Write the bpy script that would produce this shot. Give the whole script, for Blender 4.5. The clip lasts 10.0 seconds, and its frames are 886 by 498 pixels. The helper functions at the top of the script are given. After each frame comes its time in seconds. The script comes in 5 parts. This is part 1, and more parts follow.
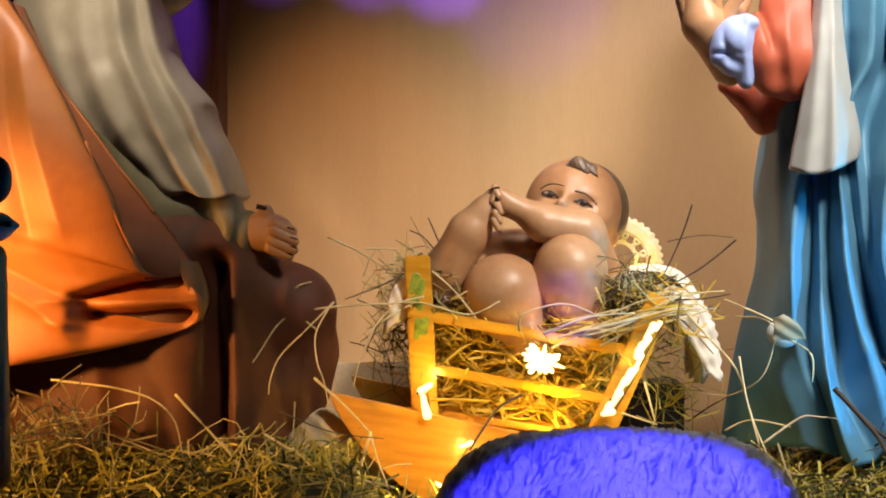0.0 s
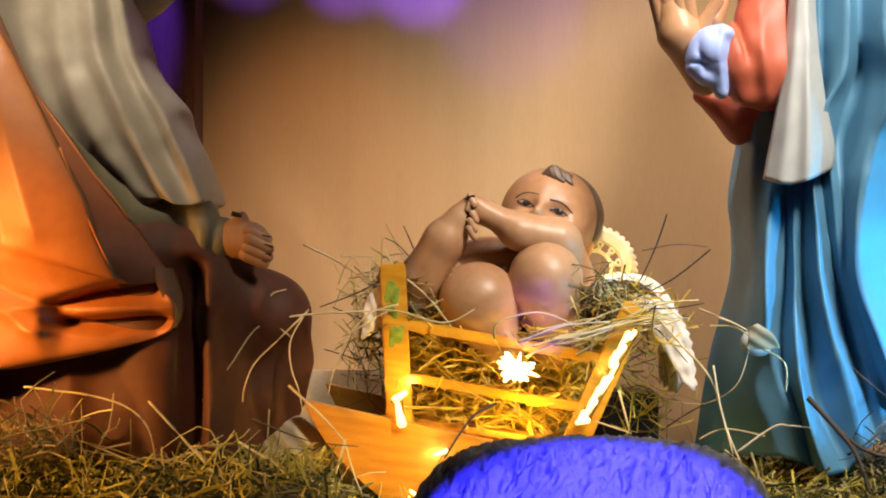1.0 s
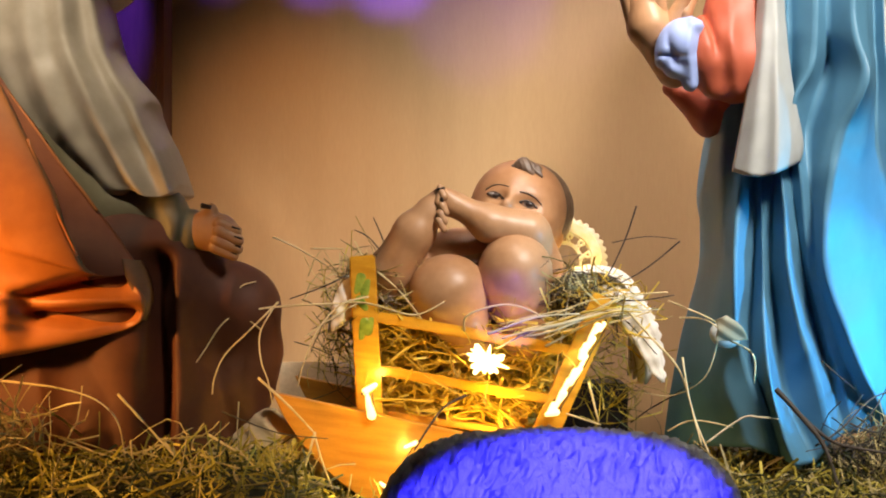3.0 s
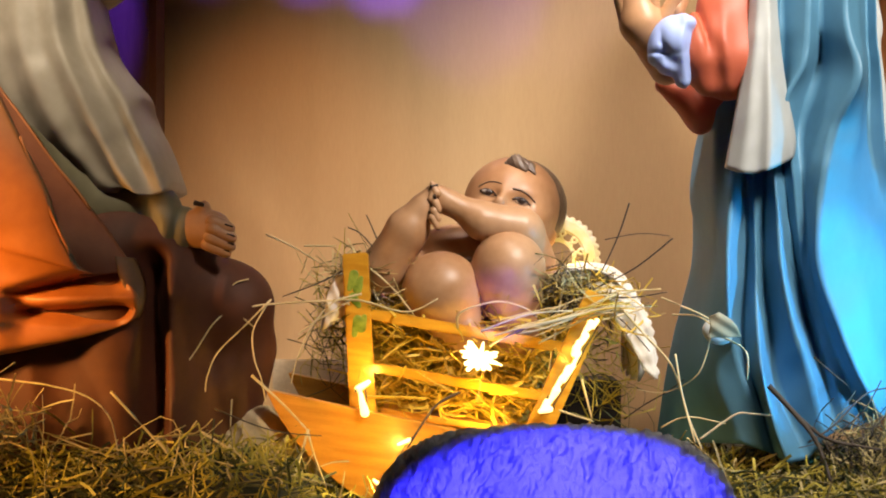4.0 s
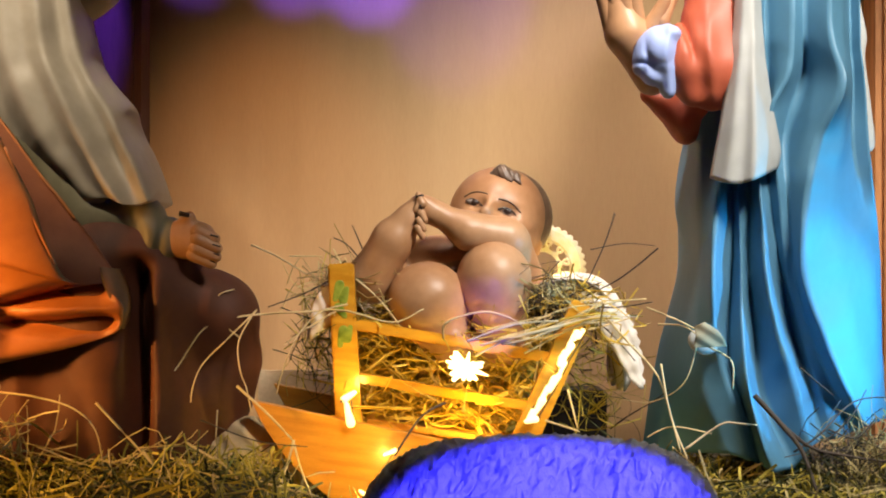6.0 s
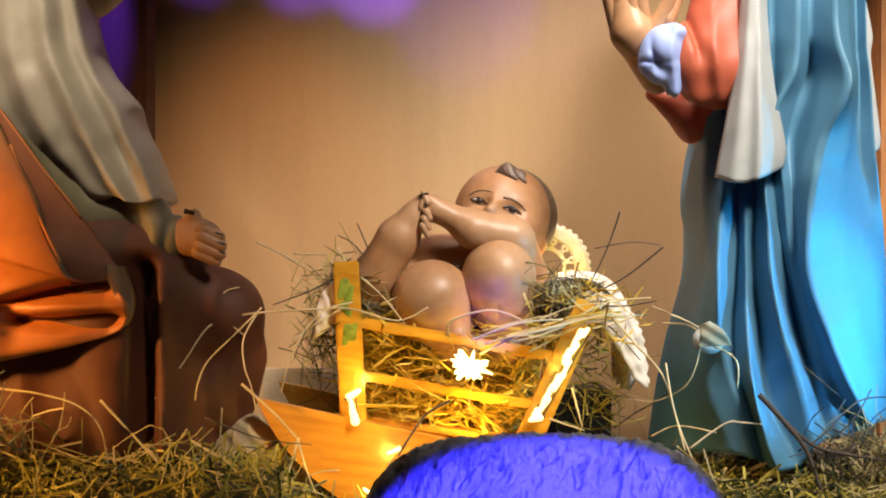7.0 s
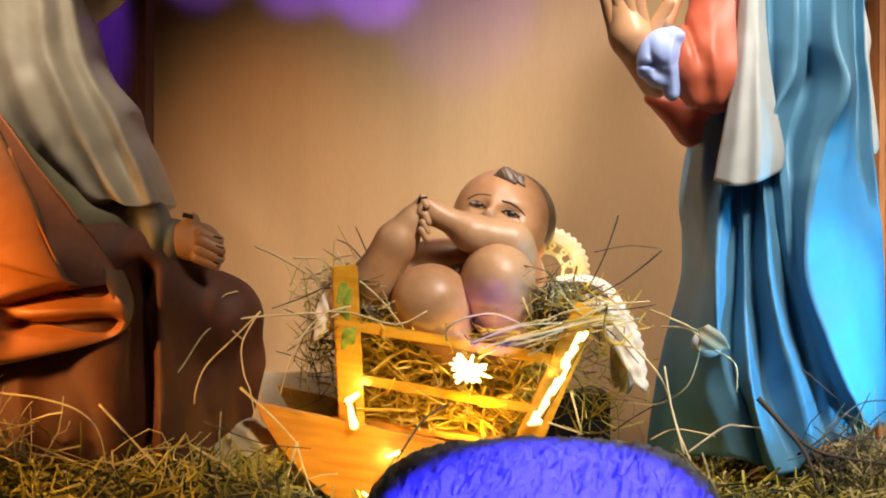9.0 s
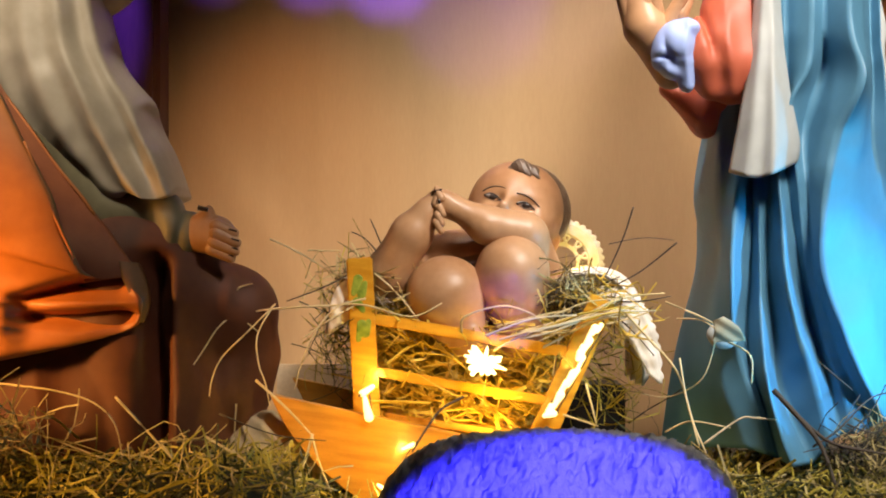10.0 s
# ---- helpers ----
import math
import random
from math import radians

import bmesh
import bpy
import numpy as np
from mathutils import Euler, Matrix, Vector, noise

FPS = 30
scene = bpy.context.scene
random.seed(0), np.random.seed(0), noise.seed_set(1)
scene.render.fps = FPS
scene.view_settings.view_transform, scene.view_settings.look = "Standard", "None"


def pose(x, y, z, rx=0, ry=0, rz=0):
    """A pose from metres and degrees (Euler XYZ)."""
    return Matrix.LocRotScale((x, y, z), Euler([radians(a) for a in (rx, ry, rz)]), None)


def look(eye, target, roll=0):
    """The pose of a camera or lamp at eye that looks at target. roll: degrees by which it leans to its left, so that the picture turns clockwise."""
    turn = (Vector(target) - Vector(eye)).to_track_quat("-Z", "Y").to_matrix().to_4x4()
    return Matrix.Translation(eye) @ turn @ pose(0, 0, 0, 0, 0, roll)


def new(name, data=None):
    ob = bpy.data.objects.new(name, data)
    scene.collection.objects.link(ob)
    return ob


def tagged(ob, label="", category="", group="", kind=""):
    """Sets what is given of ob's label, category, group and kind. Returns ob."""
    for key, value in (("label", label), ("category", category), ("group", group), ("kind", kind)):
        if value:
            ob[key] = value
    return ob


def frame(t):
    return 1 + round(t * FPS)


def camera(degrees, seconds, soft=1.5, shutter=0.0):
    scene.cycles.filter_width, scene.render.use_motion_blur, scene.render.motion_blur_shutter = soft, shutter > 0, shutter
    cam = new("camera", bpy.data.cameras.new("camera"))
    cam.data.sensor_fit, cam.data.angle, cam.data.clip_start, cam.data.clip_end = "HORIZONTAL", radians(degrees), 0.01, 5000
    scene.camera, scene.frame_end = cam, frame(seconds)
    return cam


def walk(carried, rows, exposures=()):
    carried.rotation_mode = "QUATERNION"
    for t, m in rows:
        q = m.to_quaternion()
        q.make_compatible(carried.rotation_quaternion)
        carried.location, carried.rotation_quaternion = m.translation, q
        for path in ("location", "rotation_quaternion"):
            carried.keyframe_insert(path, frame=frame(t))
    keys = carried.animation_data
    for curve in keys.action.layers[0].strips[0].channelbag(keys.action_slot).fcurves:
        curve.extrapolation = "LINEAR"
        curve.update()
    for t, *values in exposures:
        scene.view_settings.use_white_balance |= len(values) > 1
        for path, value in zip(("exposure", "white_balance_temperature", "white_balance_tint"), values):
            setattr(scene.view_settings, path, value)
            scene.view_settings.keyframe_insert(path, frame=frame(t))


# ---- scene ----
# ------------------------------------------------------------------ camera
EYE = (0.0, -2.19, 0.272)
# seconds, tilt, turn to the right, roll (degrees)
TURNS = [
    (0.0, -0.118, -2.918, -0.05), (0.5, 0.266, -2.502, 0.06), (1.0, 0.182, -2.004, 0.196), (1.5, 0.486, -1.742, 0.36),
    (2.0, 0.473, -1.241, 0.34), (2.5, 0.145, -0.993, 0.275), (4.0, -0.212, -0.630, 0.14), (4.5, -0.061, -0.309, 0.20),
    (5.0, -0.124, 0.037, 0.20), (5.5, 0.189, 0.0, 0.05), (7.0, 0.106, -0.282, 0.206), (7.5, 0.122, -0.183, 0.29),
    (8.0, -0.018, -0.204, 0.27), (8.5, 0.199, -0.204, 0.20), (9.0, 0.244, -0.236, 0.167), (9.5, -0.117, -0.475, 0.124),
    (10.0, -0.045, -0.780, 0.074)]
PATH = [(t, pose(*EYE, 90 + p, 0, -y) @ pose(0, 0, 0, 0, 0, r)) for t, p, y, r in TURNS]
cam = camera(32, 10.0, 2.0)
walk(cam, PATH)

# ------------------------------------------------------------------ world and lamps
world = bpy.data.worlds.new("night")
world.use_nodes = True
scene.world = world
world.node_tree.nodes["Background"].inputs[0].default_value = (1.0, 0.5, 0.2, 1)
world.node_tree.nodes["Background"].inputs[1].default_value = 0.035


def lamp(name, kind, eye, target, watts, colour, size=0.1, cone=60, blend=0.5):
    d = bpy.data.lights.new(name, kind)
    d.energy, d.color = watts, colour
    if kind == "AREA":
        d.size = size
    else:
        d.shadow_soft_size = size
    if kind == "SPOT":
        d.spot_size, d.spot_blend = radians(cone), blend
    ob = new(name, d)
    ob.matrix_world = look(eye, target)
    return ob


lamp("stage_light", "SPOT", (0.90, -1.28, 1.65), (0.36, 0.14, 0.30), 260, (1.0, 0.92, 0.82), 0.22, 42, 0.65)
lamp("stage_light_left", "SPOT", (-0.75, -1.0, 1.70), (-0.67, -0.05, 0.62), 175, (1.0, 0.86, 0.68), 0.06, 26, 1.0)
# Two fill spots added to brighten and warm the backdrop, no known source.
lamp("backdrop_fill", "SPOT", (0.12, -0.30, 1.55), (0.43, 0.60, -0.08), 110, (1.0, 0.83, 0.72), 0.15, 46, 1.0)
lamp("amber_backdrop_fill", "SPOT", (-0.36, -0.20, 1.35), (-0.30, 0.60, 0.28), 27, (1.0, 0.42, 0.05), 0.05, 32, 1.0)
lamp("cyan_flood", "SPOT", (1.22, -0.06, 0.14), (0.58, -0.03, 0.22), 32, (0.0, 0.52, 1.0), 0.03, 44, 0.7)
# Second cyan lamp, added only to light the mantle's right-facing folds.
lamp("cyan_fill", "SPOT", (1.20, -0.62, 0.14), (0.48, -0.04, 0.17), 68, (0.08, 0.55, 1.0), 0.015, 23, 0.6)
lamp("blue_spot", "SPOT", (0.12, -1.05, 0.30), (0.11, -0.5, -0.29), 175, (0.03, 0.025, 1.0), 0.015, 48, 0.1)
# Extra narrow lamp, added to tint the knees like stray blue light.
lamp("blue_knee_fill", "SPOT", (0.12, -1.02, 0.06), (0.05578, 0.05, 0.1944), 42, (0.18, 0.06, 1.0), 0.01, 7, 1.0)
lamp("amber_flood", "SPOT", (-1.05, -0.55, 0.38), (-0.71, -0.15, 0.25), 56, (1.0, 0.46, 0.11), 0.05, 45, 1.0)
# Added fill lamp that brightens the hay in front, not a known source.
lamp("amber_hay_fill", "SPOT", (-1.40, -0.80, 0.46), (-0.55, -0.35, -0.03), 75, (1.0, 0.56, 0.16), 0.05, 34, 0.7)
for x, z, cone, watts in ((-0.64, 0.50, 17, 80.0), (-0.45, 0.86, 18, 20.0), (-0.27, 0.86, 20, 46.0), (-0.14, 0.845, 20, 62.0), (0.02, 0.80, 26, 15.0), (0.17, 0.79, 24, 4.0)):
    lamp("violet_spot", "SPOT", (x, 0.10, 1.22), (x, 0.58, z), watts, (0.12, 0.05, 1.0), 0.015, cone, 0.4)


# ------------------------------------------------------------------ materials
def mat(name, colour, rough=0.6, metal=0.0, other=None, scale=8.0, bump=0.15, fine=60.0, coat=0.0, stretch=(1, 1, 1), island=0.0, piece=0.0, glow=None, relief=0.004):
    m = bpy.data.materials.new(name)
    m.use_nodes = True
    n, k = m.node_tree.nodes, m.node_tree.links.new
    b = n["Principled BSDF"]
    b.inputs["Roughness"].default_value, b.inputs["Metallic"].default_value = rough, metal
    b.inputs["Coat Weight"].default_value = coat
    tc, mp = n.new("ShaderNodeTexCoord"), n.new("ShaderNodeMapping")
    mp.inputs["Scale"].default_value = stretch
    k(tc.outputs["Object"], mp.inputs["Vector"])
    big, small = n.new("ShaderNodeTexNoise"), n.new("ShaderNodeTexNoise")
    for node, sc in ((big, scale), (small, fine)):
        node.inputs["Scale"].default_value = sc
        node.inputs["Detail"].default_value = 5
        k(mp.outputs["Vector"], node.inputs["Vector"])
    mix = n.new("ShaderNodeMix")
    mix.data_type = "RGBA"
    o = other or tuple(c * 0.72 for c in colour)
    mix.inputs["A"].default_value, mix.inputs["B"].default_value = (*colour, 1), (*o, 1)
    ramp = n.new("ShaderNodeMapRange")
    ramp.inputs["From Min"].default_value, ramp.inputs["From Max"].default_value = 0.38, 0.66
    add = n.new("ShaderNodeMath")
    add.operation = "MULTIPLY_ADD"
    add.inputs[1].default_value, add.inputs[2].default_value = 0.35, 0.0
    k(small.outputs["Fac"], add.inputs[0])
    tot = n.new("ShaderNodeMath")
    k(big.outputs["Fac"], tot.inputs[0])
    k(add.outputs[0], tot.inputs[1])
    sub = n.new("ShaderNodeMath")
    sub.operation = "SUBTRACT"
    sub.inputs[1].default_value = 0.17
    k(tot.outputs[0], sub.inputs[0])
    last = sub
    if island or piece:
        src = n.new("ShaderNodeNewGeometry" if island else "ShaderNodeObjectInfo")
        ma = n.new("ShaderNodeMath")
        ma.operation = "MULTIPLY_ADD"
        ma.inputs[1].default_value = island or piece
        k(src.outputs["Random Per Island" if island else "Random"], ma.inputs[0])
        k(sub.outputs[0], ma.inputs[2])
        off = n.new("ShaderNodeMath")
        off.operation = "SUBTRACT"
        off.inputs[1].default_value = 0.5 * (island or piece)
        k(ma.outputs[0], off.inputs[0])
        last = off
    k(last.outputs[0], ramp.inputs["Value"])
    k(ramp.outputs["Result"], mix.inputs["Factor"])
    k(mix.outputs["Result"], b.inputs["Base Color"])
    if bump:
        bp = n.new("ShaderNodeBump")
        bp.inputs["Strength"].default_value, bp.inputs["Distance"].default_value = bump, relief
        k(tot.outputs[0], bp.inputs["Height"])
        k(bp.outputs["Normal"], b.inputs["Normal"])
    if glow:
        b.inputs["Emission Color"].default_value, b.inputs["Emission Strength"].default_value = (*glow[:3], 1), glow[3]
    return m


M_BACK = mat("beige_cloth", (0.57, 0.37, 0.185), 0.85, scale=3, fine=300, bump=0.06, other=(0.52, 0.33, 0.16), stretch=(1, 1, 0.15))
M_DARKROOM = mat("dark_plaster", (0.10, 0.08, 0.07), 0.9, scale=2)
M_REDBOARD = mat("reddish_board", (0.66, 0.29, 0.10), 0.6, scale=5, stretch=(6, 6, 0.6), other=(0.36, 0.14, 0.05))
M_PILLAR = mat("brown_board", (0.13, 0.05, 0.026), 0.75, scale=5, stretch=(4, 4, 0.6), other=(0.085, 0.032, 0.016))
M_EARTH = mat("earth", (0.07, 0.055, 0.03), 0.95, scale=12, fine=120, bump=0.6, other=(0.03, 0.035, 0.015))
M_STRAW = mat("straw", (0.60, 0.47, 0.20), 0.55, scale=6, island=0.5, bump=0.1, other=(0.22, 0.17, 0.06))
M_HAY = mat("greenish_hay", (0.50, 0.40, 0.055), 0.6, scale=6, island=0.9, bump=0.1, other=(0.04, 0.046, 0.008))
M_CRADLESTRAW = mat("yellow_straw", (0.72, 0.50, 0.07), 0.5, scale=6, island=0.5, bump=0.1, other=(0.40, 0.25, 0.02))
M_TWIG = mat("twig", (0.07, 0.05, 0.035), 0.7, scale=20)
M_WOOD = mat("varnished_wood", (0.74, 0.37, 0.03), 0.3, scale=4, stretch=(3, 3, 22), other=(0.60, 0.26, 0.015), bump=0.12, coat=0.4, piece=0.2)
M_BOARD = mat("varnished_board", (0.70, 0.31, 0.035), 0.33, scale=4, stretch=(3, 3, 22), other=(0.56, 0.22, 0.02), bump=0.12, coat=0.35)
M_LEAFPAINT = mat("green_leaf_paint", (0.36, 0.42, 0.05), 0.4, other=(0.16, 0.24, 0.02), scale=90)
M_SKIN = mat("painted_flesh", (0.50, 0.275, 0.14), 0.42, scale=9, other=(0.37, 0.18, 0.08), bump=0.10)
M_HAIR = mat("painted_brown_hair", (0.16, 0.105, 0.072), 0.4, scale=60, bump=0.5)
M_DARK = mat("dark_brown_paint", (0.03, 0.015, 0.01), 0.35)
M_EYEWHITE = mat("eye_white", (0.24, 0.20, 0.17), 0.2, bump=0)
M_LOIN = mat("loincloth", (0.32, 0.23, 0.13), 0.5, scale=30)
# Near-white and non-metal: strong light on the brass is put into its colour.
M_GOLD = mat("brass", (0.96, 0.92, 0.78), 0.35, 0.0, scale=30, other=(0.95, 0.82, 0.46))
M_WHITECLOTH = mat("white_lace", (0.78, 0.74, 0.68), 0.8, scale=30, bump=0.3, other=(0.68, 0.62, 0.54))
M_BLUE = mat("blue_mantle_paint", (0.095, 0.25, 0.38), 0.5, scale=7, other=(0.08, 0.215, 0.33), bump=0.06)
M_VEIL = mat("white_veil_paint", (0.50, 0.515, 0.50), 0.5, scale=8, other=(0.44, 0.45, 0.43), bump=0.05)
M_CORAL = mat("coral_dress_paint", (0.50, 0.112, 0.055), 0.5, scale=9, other=(0.42, 0.085, 0.04), bump=0.05)
M_CUFF = mat("pale_blue_cuff_paint", (0.38, 0.48, 0.84), 0.5, scale=9, bump=0.05, other=(0.33, 0.43, 0.78))
M_GREY = mat("grey_robe_paint", (0.37, 0.315, 0.235), 0.5, scale=6, other=(0.30, 0.255, 0.18), bump=0.06)
M_BROWN = mat("brown_tunic_paint", (0.125, 0.037, 0.012), 0.65, scale=6, other=(0.085, 0.024, 0.009), bump=0.06)
# Lighter copy of the tunic brown: light on the strap is in its colour.
M_BROWNLIT = mat("lit_brown_paint", (0.24, 0.12, 0.05), 0.5, scale=6)
# Olive of the cuff; its dark tone also paints shade under the sleeve.
M_OLIVE = mat("olive_cuff_and_shade_paint", (0.19, 0.165, 0.095), 0.5, scale=8, other=(0.13, 0.11, 0.06), bump=0.06)
# Dark red for the turned-back cloak: the shade on it is painted in.
M_LINING_SHADE = mat("shaded_lining_paint", (0.33, 0.105, 0.04), 0.55, scale=6, other=(0.25, 0.075, 0.03), bump=0.06)
M_STEM = mat("pale_stem", (0.74, 0.60, 0.33), 0.5, scale=14, bump=0.1, other=(0.60, 0.45, 0.20))
M_ORANGE = mat("orange_cloak_paint", (0.47, 0.158, 0.034), 0.5, scale=6, other=(0.37, 0.115, 0.025), bump=0.06)
M_FLEECE = mat("white_fleece_paint", (0.46, 0.45, 0.44), 0.6, scale=24, bump=1.0, fine=80, island=0.3, relief=0.045, stretch=(1.0, 0.5, 0.5))
M_BLACK = mat("black_plastic", (0.012, 0.011, 0.010), 0.5)
M_CARD = mat("cardboard", (0.58, 0.45, 0.30), 0.9, scale=6, fine=150)
M_LED = mat("lit_flower_lamp", (0.9, 0.85, 0.7), 0.4, bump=0, glow=(1.0, 0.82, 0.42, 2.6))
M_BULB = mat("lit_bulb", (0.9, 0.8, 0.5), 0.3, bump=0, glow=(1.0, 0.76, 0.30, 2.0))
M_HUSK = mat("dry_husk", (0.68, 0.58, 0.38), 0.7, scale=40)
M_RAG = mat("dry_leaf_husk", (0.36, 0.32, 0.21), 0.8, scale=40)
M_PAPER = mat("kraft_paper", (0.64, 0.48, 0.27), 0.9, scale=10, fine=90, bump=0.3)
M_MUSTARD = mat("mustard_paint", (0.34, 0.22, 0.03), 0.5)
M_NAVY = mat("navy_paint", (0.01, 0.012, 0.03), 0.5)


# ------------------------------------------------------------------ builders
def mesh_of(name, pieces, smooth=True):
    """One mesh from pieces of (vertices, faces, material)."""
    me = bpy.data.meshes.new(name)
    vs, fs, ms, start, mats = [], [], [], 0, []
    for v, f, m in pieces:
        if m not in mats:
            mats.append(m)
        vs.extend(map(tuple, v))
        fs.extend([tuple(int(i) + start for i in q) for q in f])
        ms.extend([mats.index(m)] * len(f))
        start += len(v)
    me.from_pydata(vs, [], fs)
    for m in mats:
        me.materials.append(m)
    me.polygons.foreach_set("material_index", ms)
    me.polygons.foreach_set("use_smooth", [smooth] * len(fs))
    me.update()
    return me


def part(name, bm, material, parent, label=""):
    me = bpy.data.meshes.new(name)
    bm.to_mesh(me)
    bm.free()
    me.materials.append(material)
    ob = new(name, me)
    ob.parent = parent
    return tagged(ob, label)


def thing(name, m, label, category, group="", kind=""):
    ob = new(name)
    ob.empty_display_size = 0.03
    ob.matrix_world = m
    return tagged(ob, label, category, group, kind)


def beam(a, b, width, depth, bevel=0.002, ends=None):
    """A bevelled bar from a to b, width across in the xz plane, depth in y."""
    a, b = Vector(a), Vector(b)
    bm = bmesh.new()
    bmesh.ops.create_cube(bm, size=1.0)
    z = (b - a).normalized()
    y = Vector((0, 1, 0))
    if abs(z.dot(y)) > 0.9:
        y = Vector((0, 0, 1))
    x = y.cross(z).normalized()
    y = z.cross(x)
    r = Matrix((x, y, z)).transposed().to_4x4()
    bmesh.ops.transform(bm, verts=bm.verts, matrix=Matrix.Translation((a + b) / 2) @ r @ Matrix.Diagonal((width, depth, (b - a).length, 1)))
    bmesh.ops.bevel(bm, geom=bm.edges[:], offset=bevel, segments=2, affect="EDGES")
    return bm


def tube(points, r0, r1=None, sides=5, steps=4):
    """Vertices and faces of a thin tapered tube along a smooth line through the points."""
    r1 = r0 if r1 is None else r1
    p = [Vector(q) for q in points]
    line = []
    for i in range(len(p) - 1):
        a, b, c, d = p[max(i - 1, 0)], p[i], p[i + 1], p[min(i + 2, len(p) - 1)]
        for s in range(steps):
            t = s / steps
            line.append(0.5 * (2 * b + (c - a) * t + (2 * a - 5 * b + 4 * c - d) * t * t + (3 * b - a - 3 * c + d) * t ** 3))
    line.append(p[-1])
    vs, fs = [], []
    n = len(line)
    for i, q in enumerate(line):
        t = (line[min(i + 1, n - 1)] - line[max(i - 1, 0)]).normalized()
        u = t.orthogonal().normalized()
        v = t.cross(u)
        r = r0 + (r1 - r0) * i / (n - 1)
        for s in range(sides):
            a = 2 * math.pi * s / sides
            vs.append(q + (u * math.cos(a) + v * math.sin(a)) * r)
    for i in range(n - 1):
        for s in range(sides):
            t = (s + 1) % sides
            fs.append((i * sides + s, i * sides + t, (i + 1) * sides + t, (i + 1) * sides + s))
    fs += [tuple(range(sides))[::-1], tuple((n - 1) * sides + s for s in range(sides))]
    return vs, fs


def field(prims, P, k):
    """Signed distance of a smooth union of rounded cones ('c'), ellipsoids ('e') and hollows ('-c', '-e')."""
    out = np.full(len(P), 9.0, np.float32)
    for p in prims:
        kind = p[0].lstrip("-")
        if kind == "c":
            a, b, ra, rb = (np.array(p[1], np.float32), np.array(p[2], np.float32), p[3], p[4])
            ab = b - a
            t = np.clip((P - a) @ ab / max(ab @ ab, 1e-9), 0, 1)
            d = np.linalg.norm(P - a - t[:, None] * ab, axis=1) - (ra + (rb - ra) * t)
        else:
            r = np.array(p[2], np.float32)
            q = P - np.array(p[1], np.float32)
            if len(p) > 3:
                q = q @ np.array(Euler([radians(v) for v in p[3]]).to_matrix(), np.float32)
            k0 = np.linalg.norm(q / r, axis=1)
            k1 = np.linalg.norm(q / (r * r), axis=1)
            d = k0 * (k0 - 1) / np.maximum(k1, 1e-6)
        if p[0][0] == "-":
            h = np.maximum(k - np.abs(out + d), 0) / k
            out = np.maximum(out, -d) + h * h * k * 0.25
        else:
            h = np.maximum(k - np.abs(out - d), 0) / k
            out = np.minimum(out, d) - h * h * k * 0.25
    return out


def sculpt(prims, material, res=0.005, k=0.02, warp=None):
    """A closed smooth surface round the primitives: (vertices, faces, material)."""
    lo, hi = np.full(3, 9.0), np.full(3, -9.0)
    for p in prims:
        if p[0][0] == "-":
            continue
        if p[0] == "c":
            e = [(p[1], p[3]), (p[2], p[4])]
        else:
            e = [(p[1], max(p[2]))]
        for c, r in e:
            lo, hi = np.minimum(lo, np.array(c) - r), np.maximum(hi, np.array(c) + r)
    lo, hi = lo - 0.02, hi + 0.02
    n = np.ceil((hi - lo) / res).astype(int) + 1
    ax = [lo[i] + res * np.arange(n[i]) for i in range(3)]
    P = np.stack(np.meshgrid(*ax, indexing="ij"), -1).reshape(-1, 3).astype(np.float32)
    V = field(prims, P, k)
    if warp is not None:
        near = np.abs(V) < 0.05
        V[near] += warp(P[near])
    V = V.reshape(n)
    S = V < 0
    nc = n - 1
    acc, cnt = np.zeros((*nc, 3)), np.zeros(nc)
    corner = lambda A, c: A[c[0]:c[0] + nc[0], c[1]:c[1] + nc[1], c[2]:c[2] + nc[2]]
    for axis in range(3):
        o = [i for i in range(3) if i != axis]
        for u in (0, 1):
            for v in (0, 1):
                c0 = [0, 0, 0]
                c0[o[0]], c0[o[1]] = u, v
                c1 = list(c0)
                c1[axis] = 1
                a, b = corner(V, c0), corner(V, c1)
                x = (corner(S, c0) != corner(S, c1))
                t = np.where(x, a / np.where(x, a - b, 1), 0)
                for i in range(3):
                    acc[..., i] += x * (c0[i] + (t if i == axis else 0))
                cnt += x
    live = cnt > 0
    idx = np.full(nc, -1)
    idx[live] = np.arange(live.sum())
    cells = np.argwhere(live)
    verts = lo + res * (cells + acc[live] / cnt[live][:, None])
    faces = []
    for axis in range(3):
        b, c = (axis + 1) % 3, (axis + 2) % 3
        sl0, sl1 = [slice(None)] * 3, [slice(None)] * 3
        sl0[axis], sl1[axis] = slice(0, -1), slice(1, None)
        for flip in (False, True):
            s0, s1 = S[tuple(sl0)], S[tuple(sl1)]
            E = np.argwhere((s0 & ~s1) if not flip else (~s0 & s1))
            E = E[(E[:, b] > 0) & (E[:, c] > 0) & (E[:, b] < nc[b]) & (E[:, c] < nc[c])]
            q = []
            for db, dc in ((-1, -1), (0, -1), (0, 0), (-1, 0)):
                e = E.copy()
                e[:, b] += db
                e[:, c] += dc
                q.append(idx[e[:, 0], e[:, 1], e[:, 2]])
            q = np.stack(q if not flip else q[::-1], 1)
            faces.append(q)
    faces = np.concatenate(faces)
    return verts, faces[(faces >= 0).all(1)], material


